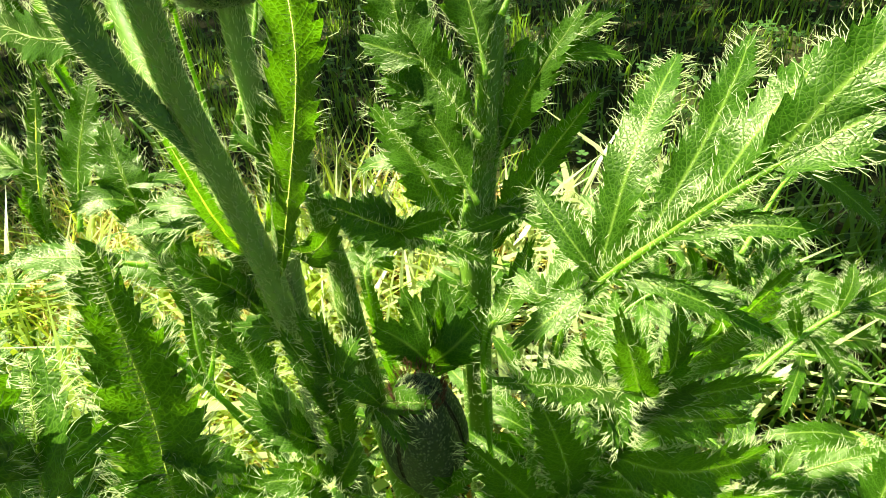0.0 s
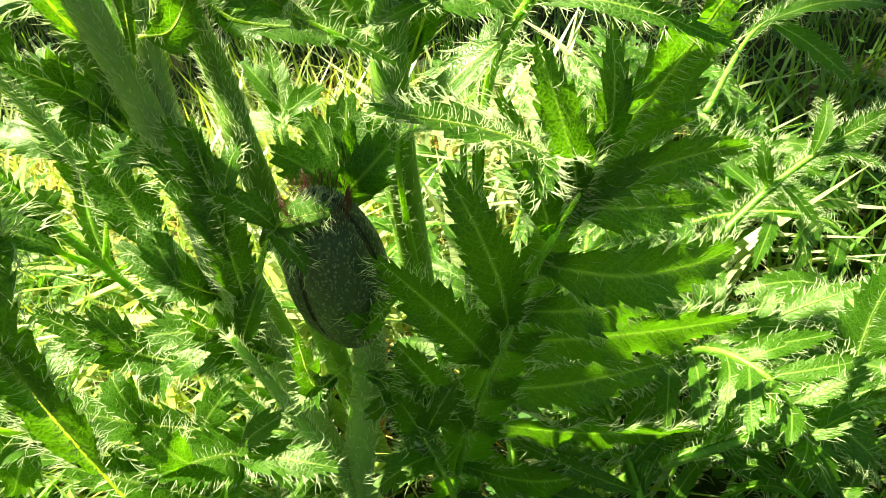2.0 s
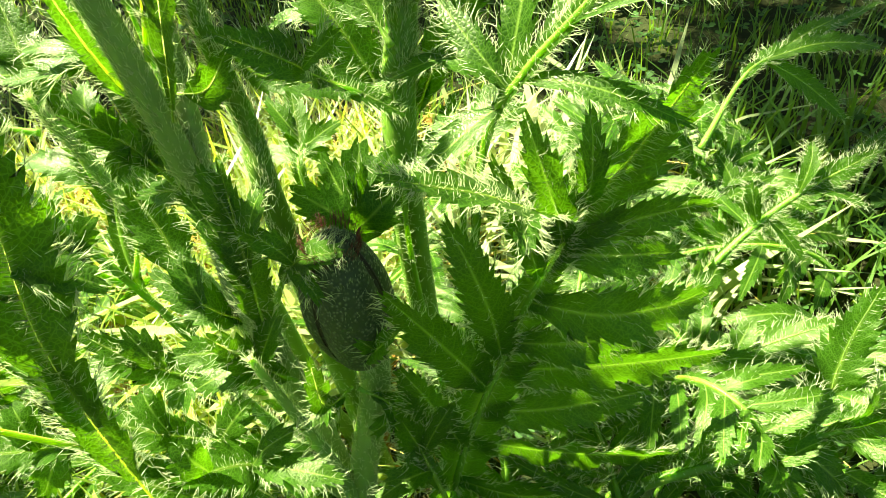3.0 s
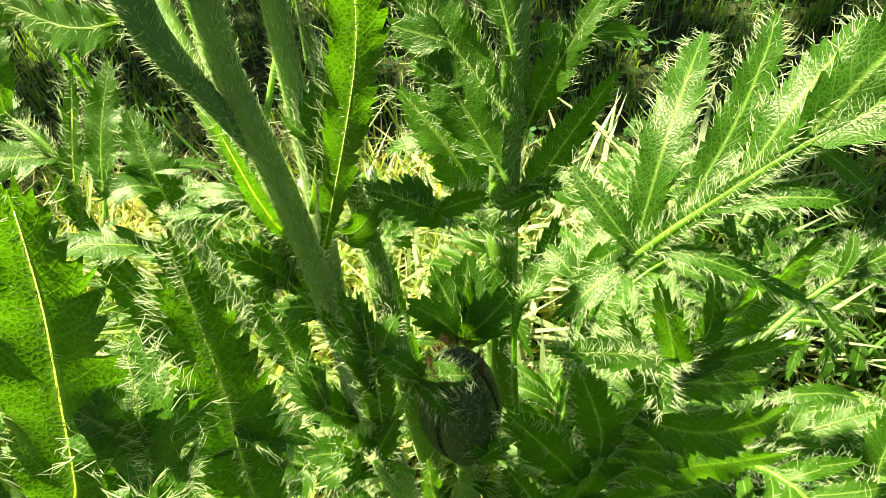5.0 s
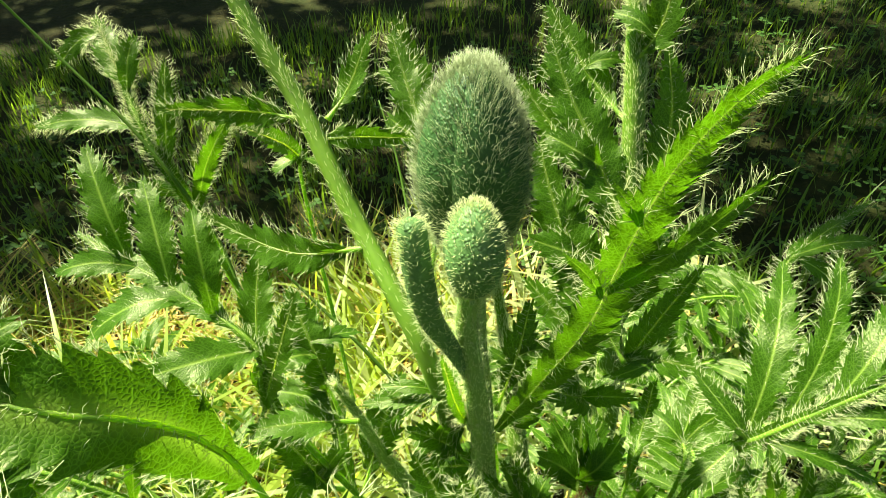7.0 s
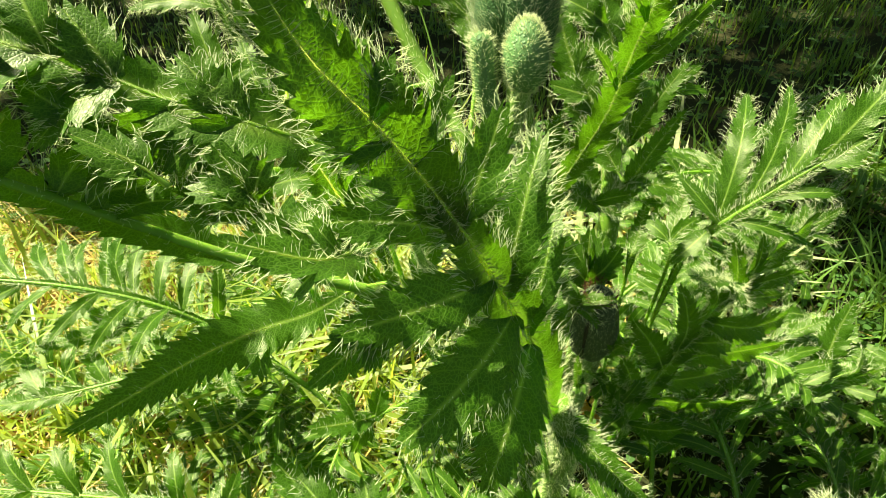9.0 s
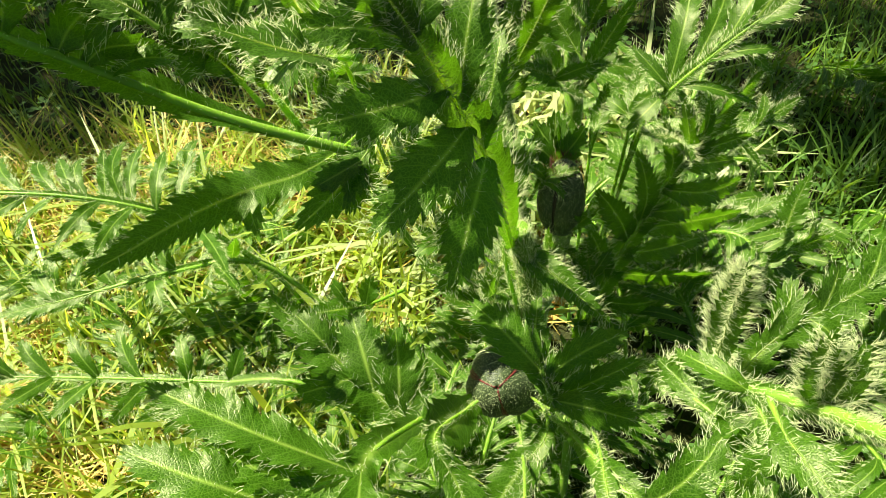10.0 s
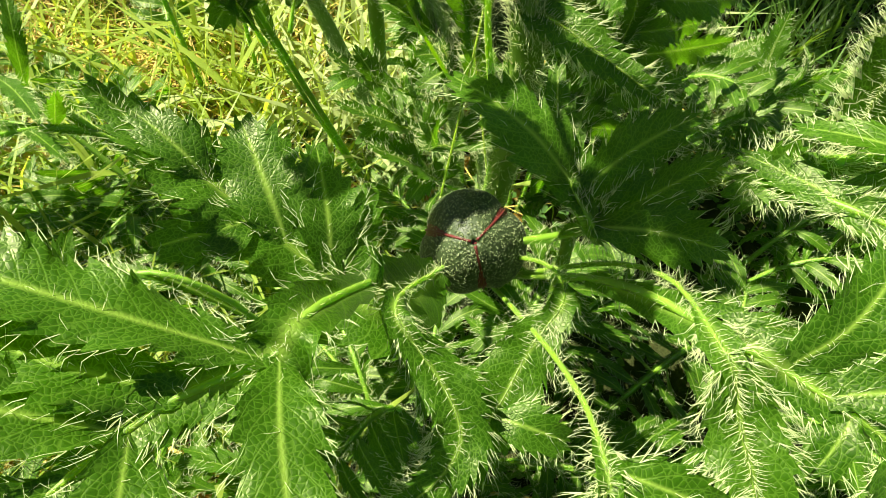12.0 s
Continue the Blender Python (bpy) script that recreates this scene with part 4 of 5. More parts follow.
spread_leaf('front', [(-0.012, 0.085, 0.162), (-0.035, 0.07, 0.185), (-0.0678, 0.0294, 0.2409), (-0.0773, 0.0202, 0.2419), (-0.0938, 0.0152, 0.2449), (-0.1051, 0.0093, 0.2466), (-0.117, 0.0008, 0.2482), (-0.1298, -0.0065, 0.2502), (-0.1444, -0.013, 0.2526)], [(0.39, -0.1494, 0.0569, 0.261, 0.0098), (0.5, -0.1295, 0.0345, 0.2544, 0.0081), (0.61, -0.1557, 0.0339, 0.2599, 0.0093), (0.72, -0.155, 0.0101, 0.2572, 0.0067), (0.37, -0.0807, -0.0227, 0.2381, 0.0078), (0.6, -0.1093, -0.0168, 0.2448, 0.0067), (0.76, -0.1383, -0.0143, 0.2511, 0.0056)], 0.0077, 0.7, 0.0012, (0.2049, -0.1025, 0.9734), 0.9, 0.9)
spread_leaf('front', [(-0.012, 0.085, 0.16), (-0.03, 0.06, 0.195), (-0.0485, 0.0393, 0.2163), (-0.0427, 0.0222, 0.2098), (-0.0402, 0.0097, 0.2051), (-0.0458, 0.0011, 0.2019), (-0.0608, -0.0049, 0.1997)], [], 0.0081, 0.367, 0.0009, (0.0, -0.3522, 0.9359), 1.8, 0.5)
spread_leaf('front', [(-0.002, 0.085, 0.16), (0.003, 0.055, 0.195), (-0.0015, 0.035, 0.2073), (-0.0147, 0.0254, 0.2022), (-0.0271, 0.0143, 0.1967), (-0.0438, 0.0032, 0.1908), (-0.0608, -0.0002, 0.1876)], [(0.69, -0.0125, 0.0015, 0.1935, 0.0063)], 0.0089, 0.367, 0.0009, (-0.1001, -0.3505, 0.9312), 1.7, 0.5)
spread_leaf('front', [(0.004, 0.088, 0.16), (0.006, 0.05, 0.215), (-0.0016, 0.0357, 0.2384), (-0.0035, 0.0443, 0.2426), (-0.0032, 0.0574, 0.2493), (0.001, 0.0713, 0.2569)], [(0.63, -0.0248, 0.0746, 0.2557, 0.0092), (0.58, 0.0318, 0.0524, 0.2507, 0.0071), (0.41, 0.0349, 0.042, 0.2458, 0.006), (0.4, 0.029, 0.0223, 0.235, 0.0073)], 0.0064, 0.49, 0.0015, (-0.1007, -0.453, 0.8858), 1.0, 0.7)
spread_leaf('front', [(0.006, 0.08, 0.15), (0.012, 0.03, 0.225), (0.0059, -0.0036, 0.2459), (0.0045, -0.0158, 0.2408), (0.0027, -0.0287, 0.2354), (-0.0002, -0.0421, 0.2296)], [], 0.0078, 0.43, 0.0009, (-0.2028, -0.3549, 0.9126), 3.2, 0.5)
spread_leaf('front', [(0.006, 0.08, 0.15), (0.006, 0.03, 0.22), (0.0106, -0.0012, 0.2427), (0.0165, -0.0091, 0.2428), (0.0229, -0.0184, 0.2426), (0.0303, -0.0305, 0.242), (0.0363, -0.0409, 0.2414), (0.0439, -0.0521, 0.2412)], [(0.45, 0.0465, 0.0021, 0.2596, 0.0072), (0.57, 0.059, -0.0243, 0.2568, 0.0079), (0.62, 0.0162, -0.0283, 0.2365, 0.0052), (0.72, 0.015, -0.0451, 0.2306, 0.0071), (0.71, 0.0539, -0.0356, 0.2509, 0.0061), (0.84, 0.0281, -0.0512, 0.2345, 0.0061)], 0.007, 0.643, 0.0012, (-0.389, -0.2793, 0.8779), 1.3, 0.9)
spread_leaf('front', [(0.0, 0.08, 0.15), (-0.018, 0.01, 0.225), (-0.0298, -0.0199, 0.253), (-0.0336, -0.025, 0.251), (-0.0377, -0.0311, 0.2486), (-0.0413, -0.0382, 0.246)], [(0.4, -0.0135, -0.0318, 0.2509, 0.0047)], 0.0046, 0.43, 0.0009, (-0.0999, -0.2996, 0.9488), 2.2, 0.5)
spread_leaf('back', [(0.08, 0.2651, 0.2797), (0.0753, 0.2796, 0.2981), (0.0667, 0.2976, 0.3207), (0.0568, 0.3137, 0.3406), (0.051, 0.3274, 0.3579)], [(0.43, 0.0473, 0.3034, 0.3253, 0.0068)], 0.0112, 0.1, 0.0013, (-0.0995, -0.796, 0.597), 1.2, 0.5)
spread_leaf('back', [(0.0777, 0.2531, 0.2633), (0.0668, 0.2634, 0.2751), (0.0548, 0.2753, 0.2891), (0.0474, 0.2891, 0.3062), (0.0443, 0.3021, 0.3231)], [(0.42, 0.039, 0.2774, 0.2892, 0.0064), (0.54, 0.0632, 0.2896, 0.3095, 0.0063)], 0.0109, 0.1, 0.0013, (-0.0995, -0.796, 0.597), 1.2, 0.5)
spread_leaf('back', [(0.0754, 0.2409, 0.2466), (0.066, 0.2529, 0.261), (0.0553, 0.2648, 0.2752), (0.0455, 0.2696, 0.2799)], [], 0.0093, 0.1, 0.0013, (-0.0995, -0.796, 0.597), 1.2, 0.5)
spread_leaf('back', [(0.0852, 0.2766, 0.2958), (0.0945, 0.2889, 0.3138), (0.0996, 0.3032, 0.3337), (0.0991, 0.3179, 0.3533)], [], 0.0096, 0.1, 0.0013, (-0.0995, -0.796, 0.597), 1.2, 0.5)
spread_leaf('rear', [(-0.01, 0.2599, 0.2599), (-0.0012, 0.2927, 0.2927), (-0.0029, 0.3137, 0.3137), (-0.0092, 0.3328, 0.3328), (-0.0155, 0.3519, 0.3519)], [(0.5, -0.0191, 0.325, 0.325, 0.0059)], 0.0094, 0.3, 0.0014, (0.0, -0.7071, 0.7071), 1.2, 0.5)
spread_leaf('broad', [(-0.05, 0.16, 0.26), (-0.066, 0.163, 0.33), (-0.0902, 0.1544, 0.3587), (-0.1202, 0.1591, 0.3696), (-0.1428, 0.1642, 0.3798), (-0.1645, 0.1678, 0.3878), (-0.1825, 0.1703, 0.3939), (-0.1997, 0.1727, 0.3998), (-0.2164, 0.1745, 0.4048)], [(0.68, -0.1785, 0.1802, 0.4057, 0.0084), (0.8, -0.1967, 0.1837, 0.4131, 0.0079), (0.69, -0.1978, 0.1547, 0.377, 0.0085), (0.82, -0.2143, 0.1589, 0.3851, 0.008), (0.29, -0.1154, 0.1671, 0.3788, 0.0081), (0.35, -0.0957, 0.1665, 0.3747, 0.0053), (0.45, -0.1465, 0.1748, 0.3936, 0.0088), (0.55, -0.1587, 0.1795, 0.4015, 0.0083), (0.35, -0.1405, 0.1464, 0.3571, 0.0084), (0.45, -0.1601, 0.149, 0.3635, 0.0089), (0.57, -0.1811, 0.1534, 0.3726, 0.009), (0.29, -0.123, 0.1458, 0.3534, 0.006)], 0.0141, 0.475, 0.0011, (0.05, -0.62, 0.78), 1.4, 0.9)
spread_leaf('broad', [(-0.0738, 0.1016, 0.4329), (-0.0764, 0.1061, 0.4392), (-0.0792, 0.1104, 0.4454), (-0.0829, 0.1155, 0.4527), (-0.0856, 0.1196, 0.4584)], [(0.25, -0.0925, 0.1064, 0.4437, 0.0038), (0.47, -0.0976, 0.1111, 0.4507, 0.0047), (0.64, -0.0951, 0.1166, 0.457, 0.004), (0.08, -0.0875, 0.1036, 0.4389, 0.0028)], 0.0027, 0.4, 0.0009, (0.1543, -0.7715, 0.6172), 1.0, 0.7)
spread_leaf('broad', [(-0.0582, 0.1338, 0.3038), (-0.0746, 0.164, 0.2672), (-0.0934, 0.1526, 0.2676), (-0.1154, 0.1431, 0.2709), (-0.1385, 0.1305, 0.2724), (-0.157, 0.1183, 0.2721), (-0.1762, 0.1062, 0.2722)], [(0.48, -0.1119, 0.1292, 0.2591, 0.0055)], 0.0108, 0.208, 0.0008, (0.3522, -0.5535, 0.7547), 0.35, 0.5)
spread_leaf('broad', [(-0.0567, 0.1368, 0.2912), (-0.0665, 0.1279, 0.2856), (-0.0772, 0.1198, 0.2808), (-0.0901, 0.1116, 0.2761)], [(0.15, -0.0809, 0.1247, 0.285, 0.0061), (0.18, -0.0675, 0.1162, 0.2767, 0.0057)], 0.0093, 0.05, 0.0008, (0.1011, -0.6066, 0.7886), 0.35, 0.5)
spread_leaf('broad', [(0.0, 0.135, 0.2), (-0.0248, 0.1216, 0.2504), (-0.0204, 0.1255, 0.2673), (-0.015, 0.1308, 0.2904), (-0.011, 0.1347, 0.3073), (-0.0089, 0.1375, 0.3199), (-0.0076, 0.1397, 0.3299)], [], 0.012, 0.183, 0.0008, (0.1005, -0.9744, 0.2009), 1.0, 0.5)
spread_leaf('front', [(0.0582, 0.0294, 0.2409), (0.0581, 0.0314, 0.2588), (0.0571, 0.034, 0.279), (0.0569, 0.0356, 0.2933), (0.0571, 0.0368, 0.3049)], [], 0.0055, 0.12, 0.0008, (-0.75, -0.55, 0.35), 9.0, 0.5)
spread_leaf('front', [(0.0608, 0.0223, 0.2517), (0.0715, 0.0286, 0.2605), (0.0838, 0.0325, 0.2683), (0.099, 0.0348, 0.2766), (0.1138, 0.0371, 0.2846), (0.1301, 0.0404, 0.2939)], [(0.33, 0.0876, 0.0458, 0.2784, 0.0053), (0.54, 0.1024, 0.0445, 0.2842, 0.0056), (0.73, 0.1163, 0.0465, 0.2916, 0.0055), (0.48, 0.0968, 0.0228, 0.2679, 0.004)], 0.0079, 0.2, 0.0008, (-0.3506, -0.5009, 0.7913), 1.0, 0.9)
spread_leaf('front', [(0.0708, -0.0033, 0.2783), (0.0679, -0.0009, 0.2871), (0.0653, 0.002, 0.2984), (0.0644, 0.0047, 0.31)], [(0.06, 0.0745, 0.0019, 0.3069, 0.005), (0.02, 0.0841, -0.0029, 0.2939, 0.0044)], 0.0058, 0.05, 0.0008, (-0.5, -0.7, 0.5), 8.0, 0.5)
for way in ([(0.0348, 0.19, -0.01), (0.0343, 0.19, 0.034), (0.0243, 0.19, 0.0785), (0.012, 0.19, 0.1227), (-0.002, 0.19, 0.1616)], [(0.047, 0.176, -0.01), (0.0441, 0.175, 0.0559), (0.0392, 0.175, 0.1009), (0.0317, 0.177, 0.1369), (0.022, 0.18, 0.175)], [(0.03, 0.245, -0.01), (-0.0217, 0.25, 0.1381), (-0.0334, 0.25, 0.1702), (-0.0445, 0.25, 0.2135), (-0.052, 0.251, 0.235)]):
    stem("budded", way, 0.0048, 0.0012, 0.8)


# ---- buds ----
def sepal(axis_len, radius, a0, a1, rng, swell=1.0, cleft=0.12):
    """One thick sepal of a bud: a curved shell between two angles, with depth and a rounded rim."""
    rows, cols = 26, 14
    s = (0.5 - 0.5 * np.cos(np.linspace(0.0, np.pi, rows)))[:, None]
    u = np.linspace(-1, 1, cols)[None]
    prof = np.sin(np.pi * (0.05 * (1 - s) + s * 0.9995)) ** 0.46 * (1 - 0.12 * (s - 0.4))
    ang = (a0 + a1) / 2 + u * (a1 - a0) / 2
    puff = swell * (1 - cleft * np.abs(u) ** 3.5 - 0.02 * u ** 2)
    r = radius * prof * puff
    z = axis_len * (s - 0.5) * 2 * 0.5 * (1 + 0.02 * u * u)
    outer = np.stack([r * np.cos(ang), r * np.sin(ang), z + 0 * u], -1)
    inner = outer * np.array([0.86, 0.86, 0.96])
    v = np.concatenate([outer.reshape(-1, 3), inner.reshape(-1, 3)])
    k = rows * cols
    f = []
    for i in range(rows - 1):
        for j in range(cols - 1):
            a = i * cols + j
            f.append((a, a + 1, a + cols + 1, a + cols))
            f.append((k + a, k + a + cols, k + a + cols + 1, k + a + 1))
        for j in (0, cols - 1):
            a = i * cols + j
            f.append((a, a + cols, k + a + cols, k + a))
    for i in (0, rows - 1):
        for j in range(cols - 1):
            a = i * cols + j
            f.append((a, a + 1, k + a + 1, k + a))
    return v, f, outer


def bud(owner, centre, axis, radius, size, parts, mat, turn, hair_len, hair_n, rng, label, hair_mat=None, petal=None, lay=0.5):
    """A closed poppy bud: fleshy sepals on a receptacle, bristles on each, a petal ball showing in the seams."""
    m = Matrix.Translation(centre) @ Vector(axis).to_track_quat("Z", "Y").to_matrix().to_4x4() @ Matrix.Rotation(turn, 4, "Z")
    mm = np.array(m)
    rot, off = mm[:3, :3], mm[:3, 3]
    s = 0.5 - 0.5 * np.cos(np.linspace(0, np.pi, 14))
    ang = np.linspace(0, 2 * np.pi, 16, endpoint=False)
    prof = radius * 0.857 * np.sin(np.pi * (0.05 + 0.949 * s)) ** 0.46
    core = np.stack([prof[:, None] * np.cos(ang), prof[:, None] * np.sin(ang), np.repeat((size * 0.97 * (s - 0.5))[:, None], 16, 1)], -1).reshape(-1, 3)
    f = [(i * 16 + j, i * 16 + (j + 1) % 16, i * 16 + 16 + (j + 1) % 16, i * 16 + 16 + j) for i in range(13) for j in range(16)]
    f += [tuple(range(15, -1, -1)), tuple(range(13 * 16, 14 * 16))]
    body = part("bud", mesh("bud", core @ rot.T + off, f, petal or mat), owner, label)
    if petal:
        q = 0.5 - 0.5 * np.cos(np.linspace(1.1, 3.1, 18))
        rr = radius * 0.865 * np.sin(np.pi * (0.05 * (1 - q) + q * 0.9995)) ** 0.46 * (1 - 0.12 * (q - 0.4))
        for k in range(parts):
            a = 2 * np.pi * k / parts
            line = np.stack([rr * np.cos(a), rr * np.sin(a), size * (q - 0.5)], 1) @ rot.T + off
            v, ff, *_ = tube(line, 0.00028, 0.0006, 30, 6)
            part("seam", mesh("seam", v, ff, petal), body, "fine red seam")
    for q in range(parts):
        a0 = 2 * np.pi * q / parts + 0.022
        a1 = 2 * np.pi * (q + 1) / parts - 0.022
        v, ff, outer = sepal(size, radius, a0, a1, rng, 1.0 + rng.uniform(-0.03, 0.03), 0.15 if petal else 0.12)
        part("sepal", mesh("sepal", v @ rot.T + off, ff, mat), body)
        rows, cols, _ = outer.shape
        k = hair_n // parts
        i, j = rng.integers(1, rows - 1, k), rng.integers(0, cols - 1, k)
        w = rng.random((k, 1))
        h = rng.random((k, 1))
        root = (outer[i, j] * (1 - w) + outer[i, j + 1] * w) * (1 - h) + (outer[i - 1, j] * (1 - w) + outer[i - 1, j + 1] * w) * h
        out = unit(root * np.array([1, 1, 0.25]))
        d = out * (1 - lay) + np.array([0, 0, 1.0]) * lay + rng.normal(0, 0.16, (k, 3))
        hairs("bristles", root @ rot.T + off, d @ rot.T, rng.uniform(0.55, 1.0, k) * hair_len, 0.00009, rng.normal(0, 0.2, (k, 3)), rng, body, mat=hair_mat)
    return body


def pod(owner, ctrl, radius, mat, hair_n, rng, label):
    """A narrow curved young leaf still rolled shut, rounded at its top and bristly."""
    rows, cols = 30, 14
    p, t = curve_points(ctrl, rows)
    s = np.linspace(0, 1, rows)
    r = radius * np.minimum(0.42 + 1.1 * s, 1.0) * np.sqrt(np.clip(1 - np.clip((s - 0.86) / 0.14, 0, 0.999) ** 2, 0, 1))
    a = unit(np.cross(t, np.array([0.3, -0.9, 0.2])))
    c = np.cross(t, a)
    ang = np.linspace(0, 2 * np.pi, cols, endpoint=False)
    rad = r[:, None] * (1 + 0.14 * np.cos(ang)[None] - 0.10 * (np.abs(ang - np.pi) < 0.3)[None])
    v = p[:, None] + rad[..., None] * (np.cos(ang)[None, :, None] * a[:, None] + np.sin(ang)[None, :, None] * 0.8 * c[:, None])
    f = [(i * cols + j, i * cols + (j + 1) % cols, i * cols + cols + (j + 1) % cols, i * cols + cols + j) for i in range(rows - 1) for j in range(cols)]
    f.append(tuple(range((rows - 1) * cols, rows * cols)))
    body = part("rolled_leaf", mesh("rolled_leaf", v.reshape(-1, 3), f, mat), owner, label)
    i, j = rng.integers(0, rows - 1, hair_n), rng.integers(0, cols, hair_n)
    root = v[i, j] + (v[i + 1, j] - v[i, j]) * rng.random((hair_n, 1)) + (v[i, (j + 1) % cols] - v[i, j]) * rng.random((hair_n, 1))
    out = unit(root - p[i])
    hairs("bristles", root, out + 0.3 * t[i] + rng.normal(0, 0.15, (hair_n, 3)), rng.uniform(0.0018, 0.0042, hair_n), 0.00009, rng.normal(0, 0.15, (hair_n, 3)), rng, body)
    return body


def bud_material(name, low, high, tip):
    n = Nodes(name)
    dots = n.add("TexVoronoi", Scale=760.0)
    n.link(n.add("TexCoord").outputs["Object"], dots.inputs["Vector"])
    spot = n.math("SUBTRACT", 1.0, n.math("MINIMUM", n.math("MULTIPLY", dots.outputs["Distance"], 1.9), 1.0))
    col = n.mix(n.noise(220.0, 3.0), low, high)
    col = n.mix(n.math("MULTIPLY", n.math("POWER", spot, 2.0), 0.9), col, tip)
    p = n.add("BsdfPrincipled", Roughness=0.5, IOR=1.4)
    n.link(col, p.inputs["Base Color"])
    n.link(n.bump(spot, 0.8, 0.0005), p.inputs["Normal"])
    n.link(p.outputs[0], n.out.inputs[0])
    return n.mat


GREEN_BUD = bud_material("green_bud", (0.024, 0.080, 0.018), (0.052, 0.14, 0.032), (0.12, 0.24, 0.07))
PALE_BUD = bud_material("pale_bud", (0.075, 0.18, 0.045), (0.12, 0.25, 0.07), (0.22, 0.37, 0.14))
DARK_BUD = bud_material("dark_bud", (0.026, 0.046, 0.014), (0.050, 0.078, 0.026), (0.34, 0.40, 0.20))
RED_SEAM = soft_material("red_petal", (0.08, 0.012, 0.009), (0.13, 0.022, 0.015), 400.0, 0.5)
DARK_SEAM = soft_material("dark_seam", (0.018, 0.016, 0.008), (0.035, 0.022, 0.012), 400.0, 0.6)
RUST_HAIR = soft_material("rust_hair", (0.10, 0.02, 0.012), (0.20, 0.06, 0.03), 600.0, 0.5)
GREY_HAIR = soft_material("grey_hair", (0.34, 0.44, 0.20), (0.58, 0.68, 0.36), 600.0, 0.45, 0.2, (0.4, 0.42, 0.3))
BUD_RNG = np.random.default_rng(77)
stem("tall", [(0.014, 0.2, 0.17), (0.0125, 0.225, 0.24), (0.0105, 0.238, 0.275), (0.0092, 0.246, 0.32)], 0.0036, 0.0036)
bud(plant("tall"), (0.0041, 0.2084, 0.3481), (0.05, 0.22, 0.97), 0.0098, 0.0285, 2, PALE_BUD, 0.4, 0.0030, 1500, BUD_RNG, "small pale green bud edged with white bristles", lay=0.35)
bud(plant("tall"), (0.0091, 0.2486, 0.350), (0.02, 0.10, 1.0), 0.0195, 0.066, 3, GREEN_BUD, 1.2, 0.0066, 5200, BUD_RNG, "plump green bud with dense silvery bristles", GREY_HAIR, lay=0.5)
bud(plant("budded"), (0.0548, 0.193, 0.1850), (-0.03, 0.06, 1.0), 0.0154, 0.055, 3, DARK_BUD, 0.35, 0.0016, 1500, BUD_RNG, "dark blackish-green bud with a rust-red tip", GREY_HAIR, DARK_SEAM, lay=0.75)
bud(plant("front"), (-0.0097, 0.0792, 0.1781), (-0.24, -0.55, 0.8), 0.0192, 0.044, 3, DARK_BUD, 0.9, 0.0013, 3000, BUD_RNG, "dark bud seen with three seams meeting", GREY_HAIR, RED_SEAM, lay=0.75)
pod(plant("tall"), [(0.0042, 0.2132, 0.2811), (-0.0031, 0.208, 0.3051), (-0.0099, 0.2056, 0.3233), (-0.0127, 0.2078, 0.3392), (-0.0137, 0.212, 0.35), (-0.0139, 0.2158, 0.3558)], 0.0047, PALE_BUD, 1100, BUD_RNG, "narrow rolled leaf with a fringe of white bristles")
FRINGE = np.random.default_rng(5)
turn = FRINGE.random(420) * 6.283
ring = np.stack([np.cos(turn), np.sin(turn), np.full(420, 2.1) + FRINGE.random(420) * 0.5], 1)
hairs("fringe", np.array([0.0543, 0.1938, 0.1852]) + ring * np.array([0.0084, 0.0084, 0.0105]) * FRINGE.uniform(0.9, 1.05, (420, 1)), ring * np.array([0.7, 0.7, 0.5]), FRINGE.uniform(0.002, 0.004, 420), 0.0001, FRINGE.normal(0, 0.2, (420, 3)), FRINGE, plant("budded"), "rust-red bristles at the bud tip", RUST_HAIR)


# ---- ground and grass ----
def ground_height(x, y):
    return 0.085 * x - 0.012 + 0.012 * math.sin(3.1 * x + 1.0) * math.cos(2.7 * y) + 0.006 * noise.noise((x * 9, y * 9, 0.3))


def ground():
    n = Nodes("soil")
    fine, big = n.noise(90.0, 6.0, rough=0.65), n.noise(7.0, 3.0)
    col = n.ramp(fine, (0.25, (0.012, 0.008, 0.004)), (0.5, (0.028, 0.021, 0.010)), (0.62, (0.050, 0.036, 0.013)), (0.8, (0.08, 0.055, 0.02)))
    col = n.mix(n.math("MULTIPLY", big, 0.9), col, (0.03, 0.055, 0.010))
    p = n.add("BsdfPrincipled", Roughness=0.95, Specular_IOR_Level=0.1)
    n.link(col, p.inputs["Base Color"])
    n.link(n.bump(fine, 1.0, 0.006), p.inputs["Normal"])
    n.link(p.outputs[0], n.out.inputs[0])
    near = np.linspace(-1.5, 1.5, 91)
    axis = np.concatenate([[-60, -25, -10, -4, -2.2], near, [2.2, 4, 10, 25, 60]])
    k = len(axis)
    v = [(x, y + 0.4, ground_height(x, y + 0.4) if abs(x) < 2 and abs(y) < 2 else 0.085 * max(-2, min(2, x)) - 0.012) for y in axis for x in axis]
    f = [(j * k + i, j * k + i + 1, j * k + k + i + 1, j * k + k + i) for j in range(k - 1) for i in range(k - 1)]
    ob = new("ground", mesh("ground", v, f, n.mat))
    return tagged(ob, "dark garden soil with moss, litter and thin grass", "ground", kind="structure")


